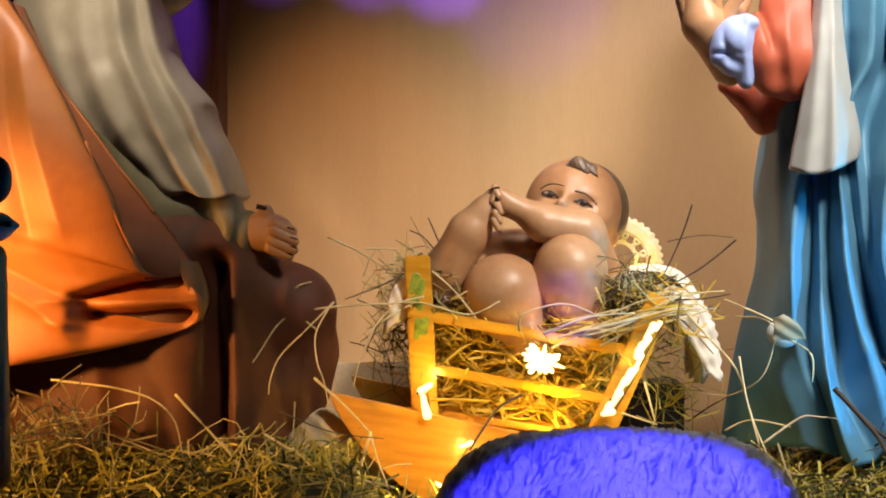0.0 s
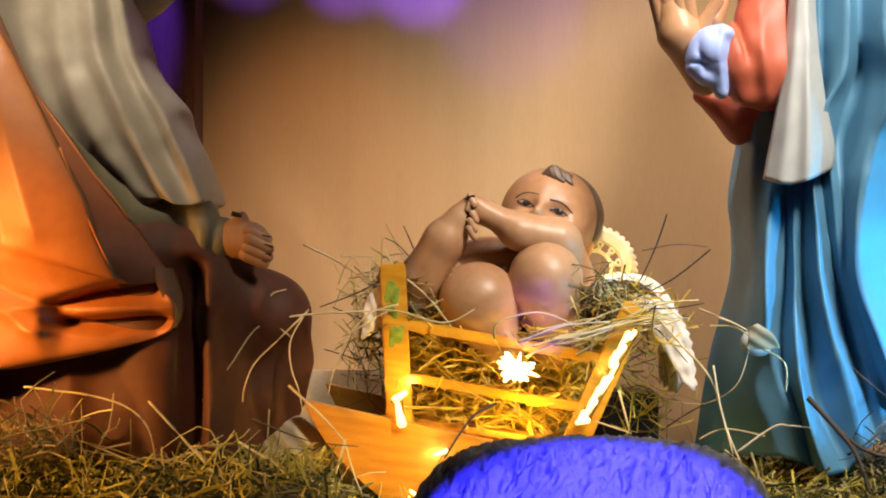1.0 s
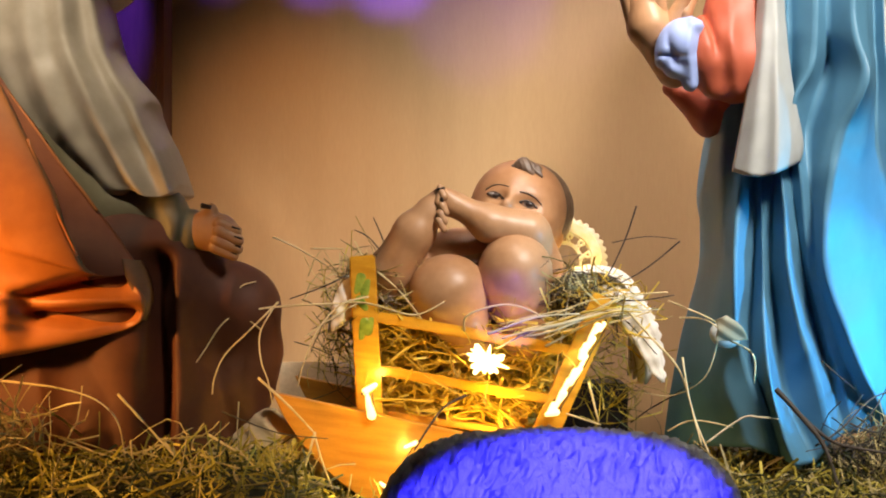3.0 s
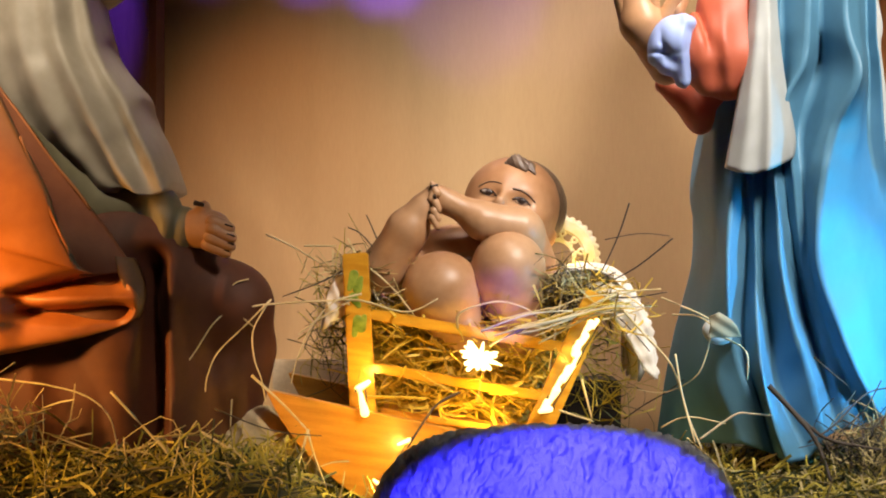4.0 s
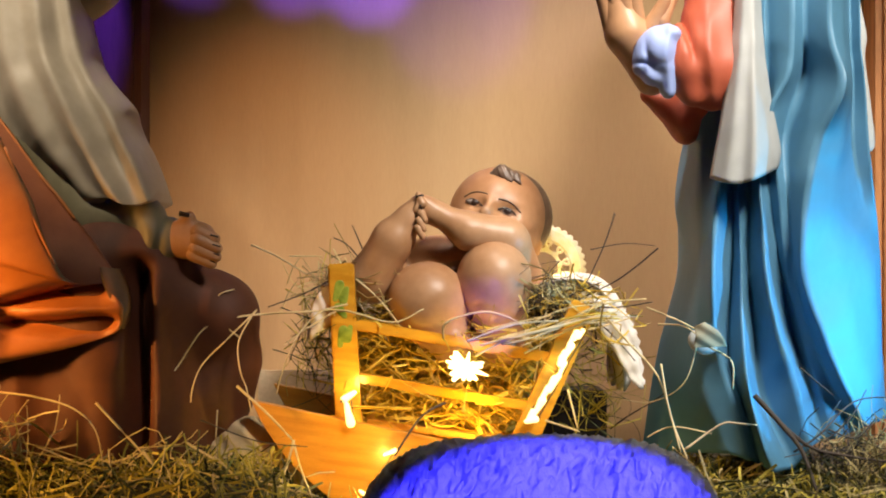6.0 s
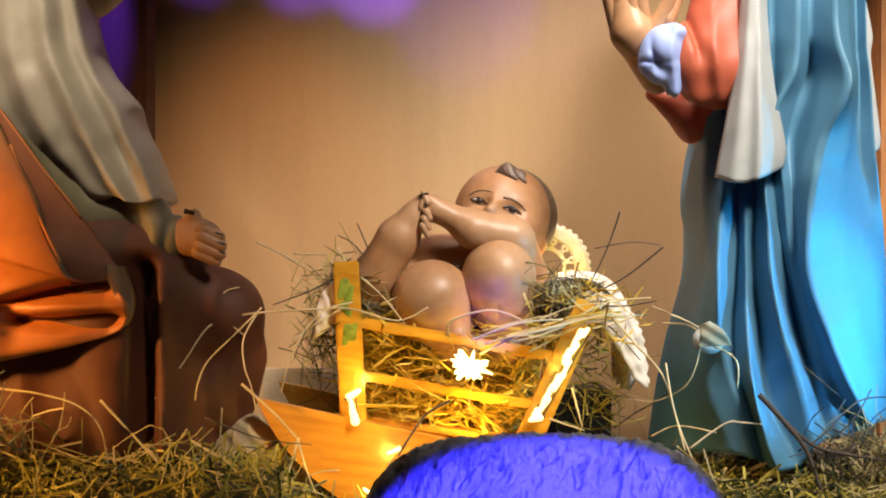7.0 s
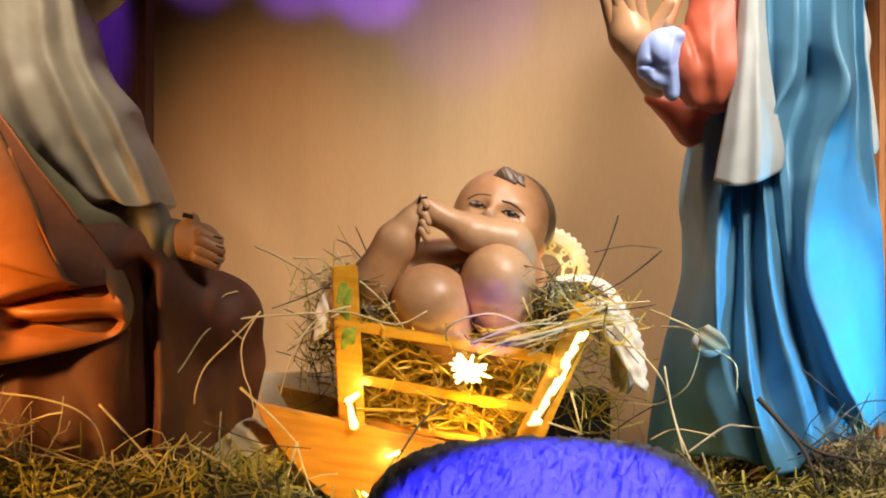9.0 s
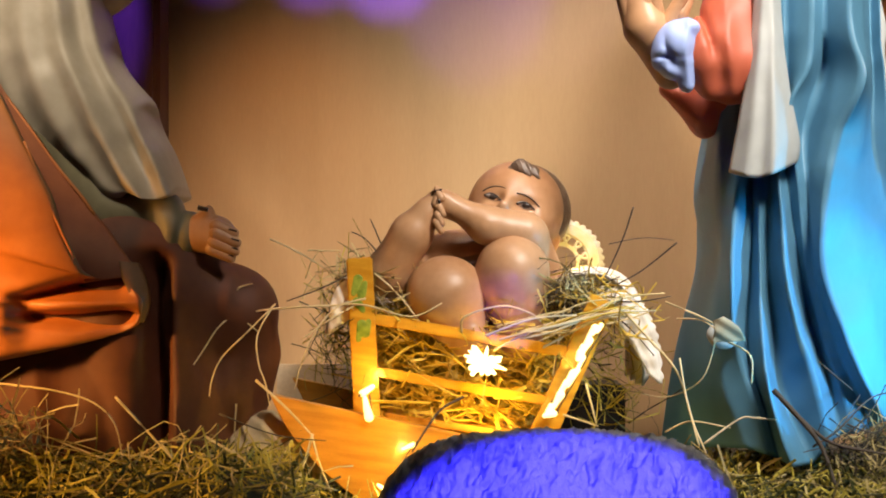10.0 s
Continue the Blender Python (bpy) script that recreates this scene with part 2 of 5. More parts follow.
def folds(lines):
    """Creases and ridges on a drapery: (points on a line, depth at its start, at its end, width before, width after); upright lines run by z, others ('x') by x."""
    def warp(P):
        out = np.zeros(len(P), np.float32)
        for ln in lines:
            pts, d0, d1, wa, wb = ln[:5]
            ax, bx = (0, 2) if len(ln) > 5 else (2, 0)
            q = np.array(sorted((p[ax], p[bx], i / (len(pts) - 1)) for i, p in enumerate(pts)))
            t, lo, hi = P[:, ax], q[0, 0], q[-1, 0]
            s = P[:, bx] - np.interp(t, q[:, 0], q[:, 1])
            along = np.interp(t, q[:, 0], q[:, 2])
            end = np.clip((t - lo) / 0.04 + 0.7, 0, 1) * np.clip((hi - t) / 0.04 + 0.7, 0, 1)
            end = end * end * (3 - 2 * end)
            w = np.where(s < 0, wa, wb)
            out += (d0 + (d1 - d0) * along) * end * np.exp(-np.abs(s / w) ** 1.4)
        return out
    return warp


def curve_at(points, t):
    """A point at t (0 to 1) on the smooth line through points."""
    p = [Vector(q) for q in points]
    x = min(max(t, 0), 0.99999) * (len(p) - 1)
    i = int(x)
    t = x - i
    a, b, c, d = p[max(i - 1, 0)], p[i], p[i + 1], p[min(i + 2, len(p) - 1)]
    return 0.5 * (2 * b + (c - a) * t + (2 * a - 5 * b + 4 * c - d) * t * t + (3 * b - a - 3 * c + d) * t ** 3)


def drape(left, right, material, bulge=0.02, warp=None, thick=0.012, nu=60, nv=90):
    """A thick cloth between two smooth edges, bulging forward, with creases from warp."""
    rows = [(curve_at(left, j / nv), curve_at(right, j / nv)) for j in range(nv + 1)]
    V = np.array([a.lerp(b, i / nu) - Vector((0, bulge * math.sqrt(max(0, math.sin(math.pi * (0.04 + 0.92 * i / nu)))), 0)) for a, b in rows for i in range(nu + 1)])
    if warp is not None:
        V[:, 1] += warp(V)
    n, w = len(V), nu + 1
    B = V + np.array((0, thick, 0))
    rim = np.zeros((nv + 1, nu + 1), bool)
    rim[0], rim[-1], rim[:, 0], rim[:, -1] = True, True, True, True
    F = [(j * w + i, j * w + i + 1, (j + 1) * w + i + 1, (j + 1) * w + i) for j in range(nv) for i in range(nu)]
    G = [tuple(n + k for k in q[::-1]) for q in F]
    loop = list(range(w)) + [j * w + nu for j in range(1, nv + 1)] + [nv * w + i for i in range(nu - 1, -1, -1)] + [j * w for j in range(nv - 1, 0, -1)]
    H = [(loop[(k + 1) % len(loop)], loop[k], n + loop[k], n + loop[(k + 1) % len(loop)]) for k in range(len(loop))]
    return np.concatenate([V, B]), [q[::-1] for q in F + G + H], material


def loft(lines, material, rows=90, fill=5, thick=0.0, back=0.12, soft=2, by_height=True, grain=0.0):
    """Cloth through fold lines side by side, each a list of points from top to hem: flat facets between ridges and grooves, closed behind."""
    rails = []
    for ln in lines:
        c = np.array([curve_at(ln, i / 120) for i in range(121)])
        if by_height:
            z = np.linspace(c[0, 2], c[-1, 2], rows + 1)
            order = np.argsort(c[:, 2])
            c = np.stack([np.interp(z, c[order, 2], c[order, 0]), np.interp(z, c[order, 2], c[order, 1]), z], 1)
        else:
            c = c[np.round(np.linspace(0, 120, rows + 1)).astype(int)]
        rails.append(c)
    R = np.stack(rails, 1)
    t = np.linspace(0, len(lines) - 1, (len(lines) - 1) * fill + 1)
    k = np.minimum(t.astype(int), len(lines) - 2)
    f = (t - k)[None, :, None]
    A = R[:, k] * (1 - f) + R[:, k + 1] * f
    for _ in range(soft):
        A[:, 1:-1] = (A[:, :-2] + 2 * A[:, 1:-1] + A[:, 2:]) / 4
    for _ in range(2):
        A[1:-1] = (A[:-2] + 2 * A[1:-1] + A[2:]) / 4
    if grain:
        A[..., 1] += grain * (np.sin(A[..., 0] * 90 + 5 * np.sin(A[..., 2] * 23)) * np.sin(A[..., 2] * 41 + 4 * np.sin(A[..., 0] * 37)) + 0.6 * np.sin(A[..., 0] * 61 - A[..., 2] * 83))
    B = A.copy()
    B[..., 1] = A[..., 1] + thick if thick else np.maximum(A[..., 1] + 0.004, A[:, [0]][..., 1] + 0.01 + back * np.sin(np.pi * np.linspace(0, 1, len(t)))[None, :] ** 0.6)
    nv, nu = A.shape[0] - 1, A.shape[1] - 1
    w, n = nu + 1, A.shape[0] * A.shape[1]
    F = [(j * w + i, (j + 1) * w + i, (j + 1) * w + i + 1, j * w + i + 1) for j in range(nv) for i in range(nu)]
    G = [tuple(n + q for q in g[::-1]) for g in F]
    ring = list(range(w)) + [j * w + nu for j in range(1, nv + 1)] + [nv * w + i for i in range(nu - 1, -1, -1)] + [j * w for j in range(nv - 1, 0, -1)]
    H = [(ring[q], ring[(q + 1) % len(ring)], n + ring[(q + 1) % len(ring)], n + ring[q]) for q in range(len(ring))]
    return np.concatenate([A.reshape(-1, 3), B.reshape(-1, 3)]), F + G + H, material


def statue(name, pieces, label, category, m=None, group=""):
    ob = new(name, mesh_of(name, pieces))
    if m is not None:
        ob.matrix_world = m
    return tagged(ob, label, category, group)


def sheet(name, nx, ny, f, material, thick=0.0, **tags):
    """A sheet of nx by ny faces, f(u, v) gives its place."""
    vs = [f(i / nx, j / ny) for j in range(ny + 1) for i in range(nx + 1)]
    fs = [(j * (nx + 1) + i, j * (nx + 1) + i + 1, (j + 1) * (nx + 1) + i + 1, (j + 1) * (nx + 1) + i) for j in range(ny) for i in range(nx)]
    ob = new(name, mesh_of(name, [(vs, fs, material)]))
    if thick:
        mod = ob.modifiers.new("thickness", "SOLIDIFY")
        mod.thickness = thick
    return tagged(ob, **tags)


# ------------------------------------------------------------------ setting
def ground_z(x, y):
    z = -0.03 + 0.012 * noise.noise((x * 4, y * 4, 0.3)) + 0.006 * noise.noise((x * 15, y * 15, 2.0))
    z -= 0.05 * max(0.0, min(1.0, (y - 0.12) / 0.2)) if abs(x) < 0.36 else 0.02 * max(0.0, min(1.0, (y - 0.12) / 0.2))
    z -= 0.08 * max(0.0, min(1.0, (-0.30 - y) / 0.25))
    inside = max(0.0, min(1.0, (x + 0.25) / 0.07)) * max(0.0, min(1.0, (0.30 - x) / 0.07))
    z -= 0.075 * inside * max(0.0, min(1.0, (y + 0.52) / 0.2))
    z -= 0.028 * max(0.0, min(1.0, (x - 0.26) / 0.08))
    return z


def ground_at(u, v):
    x, y = -3 + 6 * u, -3.2 + 4.2 * v
    x = 0.12 * x + 0.88 * x * abs(x) / 3
    return (x, y, ground_z(x, y))


sheet("ground", 200, 240, ground_at, M_EARTH, label="dark earthy ground under the straw", category="ground", kind="structure")


def backdrop_at(u, v):
    x = -0.62 + 1.44 * u
    return (x, 0.60 + 0.0006 * math.sin(x * 55) + 0.0004 * math.sin(x * 131 + 1) + 0.004 * noise.noise((x * 6, v * 2, 0)), -0.2 + 1.6 * v)


sheet("backdrop", 240, 8, backdrop_at, M_BACK, 0.004, label="beige cloth backdrop hanging behind the figures", category="backdrop", kind="structure")


def slab(name, lo, hi, material, bevel=0.004, **tags):
    bm = bmesh.new()
    bmesh.ops.create_cube(bm, size=1.0)
    c, d = (Vector(lo) + Vector(hi)) / 2, Vector(hi) - Vector(lo)
    bmesh.ops.transform(bm, verts=bm.verts, matrix=Matrix.Translation(c) @ Matrix.Diagonal((*d, 1)))
    if bevel:
        bmesh.ops.bevel(bm, geom=bm.edges[:], offset=bevel, segments=2, affect="EDGES")
    ob = part(name, bm, material, None)
    return tagged(ob, **tags)


slab("wall_north", (-3, 0.9, -0.3), (3, 1.0, 2.4), M_DARKROOM, 0, label="dark plain wall behind the backdrop", category="wall", kind="structure")
slab("wall_south", (-3, -3.3, -0.3), (3, -3.2, 2.4), M_DARKROOM, 0, label="dark plain wall", category="wall", kind="structure")
slab("wall_west", (-3.1, -3.3, -0.3), (-3.0, 1.0, 2.4), M_DARKROOM, 0, label="dark plain wall", category="wall", kind="structure")
slab("wall_east", (3.0, -3.3, -0.3), (3.1, 1.0, 2.4), M_DARKROOM, 0, label="dark plain wall", category="wall", kind="structure")
slab("ceiling", (-3.1, -3.3, 2.4), (3.1, 1.0, 2.5), M_DARKROOM, 0, label="dark plain ceiling", category="ceiling", kind="structure")
slab("pillar_west", (-0.80, 0.46, -0.2), (-0.525, 0.56, 1.4), M_PILLAR, 0.012, label="brown wooden board beside the backdrop", category="pillar", kind="structure")
slab("pillar_east", (0.74, 0.46, -0.2), (1.00, 0.56, 1.4), M_REDBOARD, 0.012, label="reddish brown wooden board beside the backdrop", category="pillar", kind="structure")

# ------------------------------------------------------------------ cradle
CR = pose(-0.067, 0, -0.12, 0, 8.2, 0)
cradle = thing("rocking_cradle", CR, "yellow varnished wooden rocking cradle with slatted end, tilted on its rockers", "cradle")


def rocker(y0, y1):
    bm = bmesh.new()
    r, h, uc, top = 0.321, 0.321, 0.033, 0.138
    half = math.sqrt(r * r - (h - top) ** 2)
    ring = [(uc + half, top), (uc - half, top)]
    a0, a1 = math.atan2(top - h, -half), math.atan2(top - h, half)
    a0 = a0 if a0 < 0 else a0 - 2 * math.pi
    for i in range(1, 30):
        a = a0 + (a1 - a0) * i / 30
        ring.append((uc + r * math.cos(a), h + r * math.sin(a)))
    f = bm.faces.new([bm.verts.new((u, y0, w)) for u, w in ring])
    ext = bmesh.ops.extrude_face_region(bm, geom=[f])
    bmesh.ops.translate(bm, verts=[v for v in ext["geom"] if isinstance(v, bmesh.types.BMVert)], vec=(0, y1 - y0, 0))
    bmesh.ops.recalc_face_normals(bm, faces=bm.faces)
    bmesh.ops.bevel(bm, geom=bm.edges[:], offset=0.0015, segments=1, affect="EDGES")
    return bm


LEAN = Matrix.Translation((0.033, 0, 0.138)) @ Matrix.Rotation(radians(3.5), 4, "Y") @ Matrix.Translation((-0.033, 0, -0.138))
for y0, y1 in ((-0.022, -0.002), (0.262, 0.282)):
    bm = rocker(y0, y1)
    bmesh.ops.transform(bm, verts=bm.verts, matrix=LEAN)
    part("rocker", bm, M_BOARD, cradle)
for y in (0.009, 0.272):
    part("post", beam((-0.088, y, 0.125), (-0.135, y, 0.362), 0.037, 0.02), M_WOOD, cradle)
    part("post", beam((0.152, y, 0.125), (0.216, y, 0.355), 0.037, 0.02), M_WOOD, cradle)
    part("rail", beam((-0.105, y + 0.002, 0.279), (0.186, y + 0.002, 0.272), 0.016, 0.014), M_WOOD, cradle)
    part("rail", beam((-0.092, y + 0.002, 0.205), (0.168, y + 0.002, 0.199), 0.014, 0.014), M_WOOD, cradle)
for u, w in ((-0.105, 0.20), (-0.125, 0.29), (0.175, 0.20), (0.20, 0.29)):
    part("side_rail", beam((u, 0.02, w), (u, 0.262, w), 0.012, 0.014), M_WOOD, cradle)
part("floor_board", beam((0.033, 0.02, 0.142), (0.033, 0.262, 0.142), 0.20, 0.01), M_BOARD, cradle)

# ------------------------------------------------------------------ child statue
FACE = [
    ("e", (0.08143, 0.2, 0.4656), (0.0755, 0.082, 0.0765)),
    ("e", (0.06788, 0.155, 0.4417), (0.052, 0.05, 0.044)),
    ("e", (0.1089, 0.15, 0.4494), (0.026, 0.03, 0.024)),
    ("c", (0.06283, 0.125, 0.4815), (0.05818, 0.112, 0.4702), 0.0065, 0.0085),
    ("-e", (0.04167, 0.118, 0.479), (0.014, 0.011, 0.008)), ("-e", (0.09194, 0.114, 0.4727), (0.015, 0.011, 0.009)),
]
child = []
child.append(sculpt(FACE + [
    ("e", (0.1447, 0.2, 0.4276), (0.010, 0.014, 0.018)),
    ("c", (0.07561, 0.2, 0.417), (0.04549, 0.17, 0.3511), 0.045, 0.06),
    ("e", (0.03943, 0.16, 0.333), (0.085, 0.065, 0.07)), ("e", (0.01731, 0.125, 0.3841), (0.070, 0.045, 0.042)),
    ("c", (0.1374, 0.13, 0.3726), (0.1026, 0.075, 0.4238), 0.028, 0.030),
    ("c", (0.09197, 0.07, 0.4322), (0.03792, 0.058, 0.4349), 0.032, 0.026), ("c", (0.03792, 0.058, 0.4349), (-0.01929, 0.05, 0.457), 0.026, 0.015),
    ("c", (-0.01905, 0.05, 0.4554), (-0.02955, 0.045, 0.4652), 0.017, 0.011),
    ("c", (-0.09256, 0.07, 0.3465), (-0.06754, 0.055, 0.4069), 0.034, 0.030), ("c", (-0.06754, 0.055, 0.4069), (-0.05084, 0.05, 0.4407), 0.028, 0.018),
    ("c", (-0.09329, 0.08, 0.3445), (-0.007015, 0.17, 0.3518), 0.034, 0.035),
    ("c", (-0.05084, 0.05, 0.4407), (-0.0426, 0.045, 0.4641), 0.017, 0.009),
], M_SKIN, 0.0035, 0.014))
child.append(sculpt([("e", (0.08375, 0.05, 0.3761), (0.046, 0.046, 0.048)), ("c", (0.0865, 0.055, 0.3698), (0.1112, 0.06, 0.2769), 0.0455, 0.034),
        ("c", (0.08537, 0.06, 0.3638), (0.08153, 0.17, 0.2868), 0.045, 0.05)], M_SKIN, 0.004, 0.025))
child.append(sculpt([("e", (-0.008153, 0.05, 0.3311), (0.052, 0.048, 0.046)), ("c", (-0.004226, 0.055, 0.3266), (0.04201, 0.05, 0.2606), 0.050, 0.024), ("c", (0.04129, 0.05, 0.2655), (0.0484, 0.02, 0.2717), 0.022, 0.015),
        ("c", (-0.002581, 0.06, 0.3129), (0.03591, 0.17, 0.2711), 0.048, 0.05)], M_SKIN, 0.004, 0.025))
child.append(sculpt([("e", (0.0925, 0.222, 0.4664), (0.0755, 0.078, 0.0755)), ("-e", (0.06632, 0.09, 0.4506), (0.082, 0.115, 0.085))], M_HAIR, 0.003, 0.008))
# forelock of painted curls
child.append(sculpt([("c", (0.05662, 0.165, 0.5194), (0.07706, 0.158, 0.5325), 0.006, 0.010), ("c", (0.07706, 0.158, 0.5325), (0.1003, 0.158, 0.5281), 0.010, 0.007), ("c", (0.08085, 0.15, 0.5283), (0.09214, 0.143, 0.5201), 0.007, 0.003), ("c", (0.09751, 0.152, 0.5274), (0.1064, 0.146, 0.518), 0.006, 0.003)], M_HAIR, 0.002, 0.008,
       lambda P: 0.0006 * np.sin(P[:, 0] * 900 + P[:, 2] * 500)))
child.append(sculpt([("c", (-0.05659, 0.07, 0.3292), (-0.02498, 0.085, 0.368), 0.005, 0.007), ("c", (-0.02498, 0.085, 0.368), (0.03118, 0.085, 0.3864), 0.007, 0.006),
        ("c", (-0.03963, 0.08, 0.3541), (0.028, 0.08, 0.3792), 0.006, 0.006), ("c", (-0.01833, 0.095, 0.379), (0.03609, 0.095, 0.3938), 0.008, 0.008)], M_LOIN, 0.003, 0.004))
# fingers of the joined raised palms
for a, b in (((-0.03965, 0.034, 0.4547), (-0.03698, 0.034, 0.4748)), ((-0.03321, 0.03, 0.4506), (-0.02584, 0.028, 0.4402)), ((-0.0339, 0.03, 0.439), (-0.02548, 0.028, 0.4271)), ((-0.03391, 0.03, 0.4283), (-0.02537, 0.028, 0.4157)), ((-0.0328, 0.032, 0.4639), (-0.04124, 0.034, 0.4758))):
    child.append(sculpt([("c", a, b, 0.0065, 0.0045)], M_SKIN, 0.002, 0.004))
for a, b in (((-0.04387, 0.03, 0.472), (-0.03301, 0.03, 0.4761)), ((-0.03568, 0.027, 0.4617), (-0.03082, 0.027, 0.446)), ((-0.03222, 0.026, 0.4392), (-0.02724, 0.026, 0.4334))):
    child.append((*tube([a, b], 0.0022, 0.0016), M_DARK))


def on_face(p, out=0.001):
    """The point of the face in front of p, a little proud of it."""
    y = np.linspace(0.06, 0.2, 281, dtype=np.float32)
    d = field(FACE, np.stack([np.full_like(y, p[0]), y, np.full_like(y, p[2])], 1), 0.014)
    return (p[0], float(y[np.argmax(d < 0)]) - out, p[2])


for q, r in ((((0.0262, 0.13, 0.4866), (0.03541, 0.13, 0.4939), (0.04675, 0.12, 0.4969), (0.05978, 0.12, 0.4954)), 0.0014), (((0.07677, 0.12, 0.4903), (0.09064, 0.12, 0.4889), (0.103, 0.13, 0.4833), (0.1132, 0.134, 0.4738)), 0.0018)):
    child.append((*tube([on_face(p, 0.0008) for p in q], r, r * 0.5), M_HAIR))
for c, w in (((0.04175, 0.124, 0.4792), 0.0115), ((0.09218, 0.121, 0.4729), 0.0125)):
    q = on_face(c, -0.0016)
    child.append(sculpt([("e", q, (w, 0.0045, 0.0044), (0, 10, 0))], M_EYEWHITE, 0.0012, 0.004))
    child.append(sculpt([("e", (q[0] + 0.001, q[1] - 0.0030, q[2] + 0.0004), (0.0064, 0.0026, 0.0044))], M_DARK, 0.0011, 0.004))
    for rise, bow, r in ((0.0050, -0.0048, 0.0017), (-0.0044, 0.0036, 0.0007)):
        child.append((*tube([on_face((q[0] + w * u, 0, q[2] + rise + bow * u * u - 0.0020 * u), 0.0016) for u in (-1.1, -0.55, 0, 0.55, 1.15)], r, r * 0.7), M_DARK if r > 0.001 else M_HAIR))
statue("child_statue", child, "glossy painted plaster child statue reclining with raised knees", "statue", CR)

# ------------------------------------------------------------------ halo
halo = thing("halo", CR @ pose(*(0.1633, 0.25, 0.3963), -6, 0, -4), "pierced gilt brass halo with a scalloped rim", "halo")


def plate(profile, n=72, scallop=0.0):
    """A flat ring turned round the y axis, from (radius, y) points; the outer radius waves by scallop."""
    bm = bmesh.new()
    big = max(r for r, _ in profile)
    rings = []
    for i in range(n * 4):
        a = 2 * math.pi * i / (n * 4)
        rings.append([bm.verts.new(((r + (scallop * abs(math.sin(a * n / 4)) if r > big - 1e-4 else 0)) * math.cos(a), y, (r + (scallop * abs(math.sin(a * n / 4)) if r > big - 1e-4 else 0)) * math.sin(a))) for r, y in profile])
    for i in range(len(rings)):
        p, q = rings[i], rings[(i + 1) % len(rings)]
        for k in range(len(profile)):
            m = (k + 1) % len(profile)
            bm.faces.new((p[k], p[m], q[m], q[k]))
    bmesh.ops.recalc_face_normals(bm, faces=bm.faces)
    return bm


part("rim", plate([(0.044, -0.002), (0.047, -0.006), (0.062, -0.006), (0.067, -0.001), (0.067, 0.002), (0.044, 0.002)], 72, 0.004), M_GOLD, halo)
part("inner_ring", plate([(0.026, -0.004), (0.032, -0.004), (0.032, 0.001), (0.026, 0.001)], 24), M_GOLD, halo)
for i in range(24):
    a, b = i * math.pi / 12, (i + (0.9 if i % 2 else -0.9)) * math.pi / 12
    v, f = tube([(0.03 * math.cos(a), 0, 0.03 * math.sin(a)), (0.042 * math.cos(b), -0.003, 0.042 * math.sin(b)), (0.046 * math.cos(a), 0, 0.046 * math.sin(a))], 0.0024, sides=5)
    o = new("spoke", mesh_of("spoke", [(v, f, M_GOLD)]))
    o.parent = halo

# ------------------------------------------------------------------ cloth in the cradle


def cloth_at(u, v):
    x = -0.185 + 0.50 * u
    y = 0.06 + 0.22 * v
    lace = 0.006 * abs(math.sin(v * 28)) + 0.004 * noise.noise((u * 5, v * 5, 1))
    if u < 0.12:
        e = (0.12 - u) / 0.12
        return (-0.135 - 0.035 * math.sin(e * 1.6) - 0.004 * math.sin(v * 17), y, 0.345 - 0.10 * e * e - lace * (e > 0.9))
    if u > 0.62:
        e = (u - 0.62) / 0.38
        fold = 0.006 * math.sin(v * 19 + u * 5)
        return (0.155 + 0.15 * math.sin(e * 1.35) + fold, y, 0.375 + 0.03 * math.sin(e * 3.0) - 0.135 * e ** 2.6 - lace * (e > 0.9) + fold)
    e = (u - 0.12) / 0.5
    return (-0.135 + 0.29 * e, y, 0.345 + 0.03 * e - 0.12 * math.sin(e * math.pi))


cloth = sheet("cradle_cloth", 90, 50, cloth_at, M_WHITECLOTH, 0.002, label="white lace-edged cloth draped over the cradle sides", category="cloth")
cloth.matrix_world = CR


def lace(P):
    return 0.0012 * np.sin(P[:, 0] * 300 + P[:, 2] * 210) + 0.0018 * np.sin(P[:, 0] * 120 - P[:, 2] * 160 + 1)


for left, right in (([(0.1535, 0.12, 0.3671), (0.1817, 0.1, 0.3684), (0.211, 0.07, 0.3536), (0.2401, 0.05, 0.3256), (0.2666, 0.04, 0.2971), (0.2938, 0.03, 0.2624)],
                     [(0.164, 0.12, 0.3823), (0.2128, 0.1, 0.3868), (0.2559, 0.07, 0.3772), (0.2814, 0.05, 0.3484), (0.3027, 0.04, 0.3092), (0.3173, 0.03, 0.248)]),
                    ([(-0.1442, 0.03, 0.3334), (-0.1593, 0.02, 0.319), (-0.1668, 0.02, 0.2933), (-0.1649, 0.02, 0.2487)], [(-0.1346, 0.03, 0.3349), (-0.1367, 0.02, 0.3102), (-0.1372, 0.02, 0.2815), (-0.1533, 0.02, 0.2586)])):
    v, f, m = drape(left, right, M_WHITECLOTH, 0.008, lace, 0.004, 24, 60)
    edge = v.reshape(2, 61, 25, 3)
    edge[:, :, -1, 0] += 0.005 * np.abs(np.sin(np.arange(61) * 0.9))
    edge[:, -1, :, 2] -= 0.005 * np.abs(np.sin(np.arange(25) * 0.8))
    o = new("hanging_flap", mesh_of("hanging_flap", [(edge.reshape(-1, 3), f, m)]))
    o.parent = cloth

# ------------------------------------------------------------------ straw


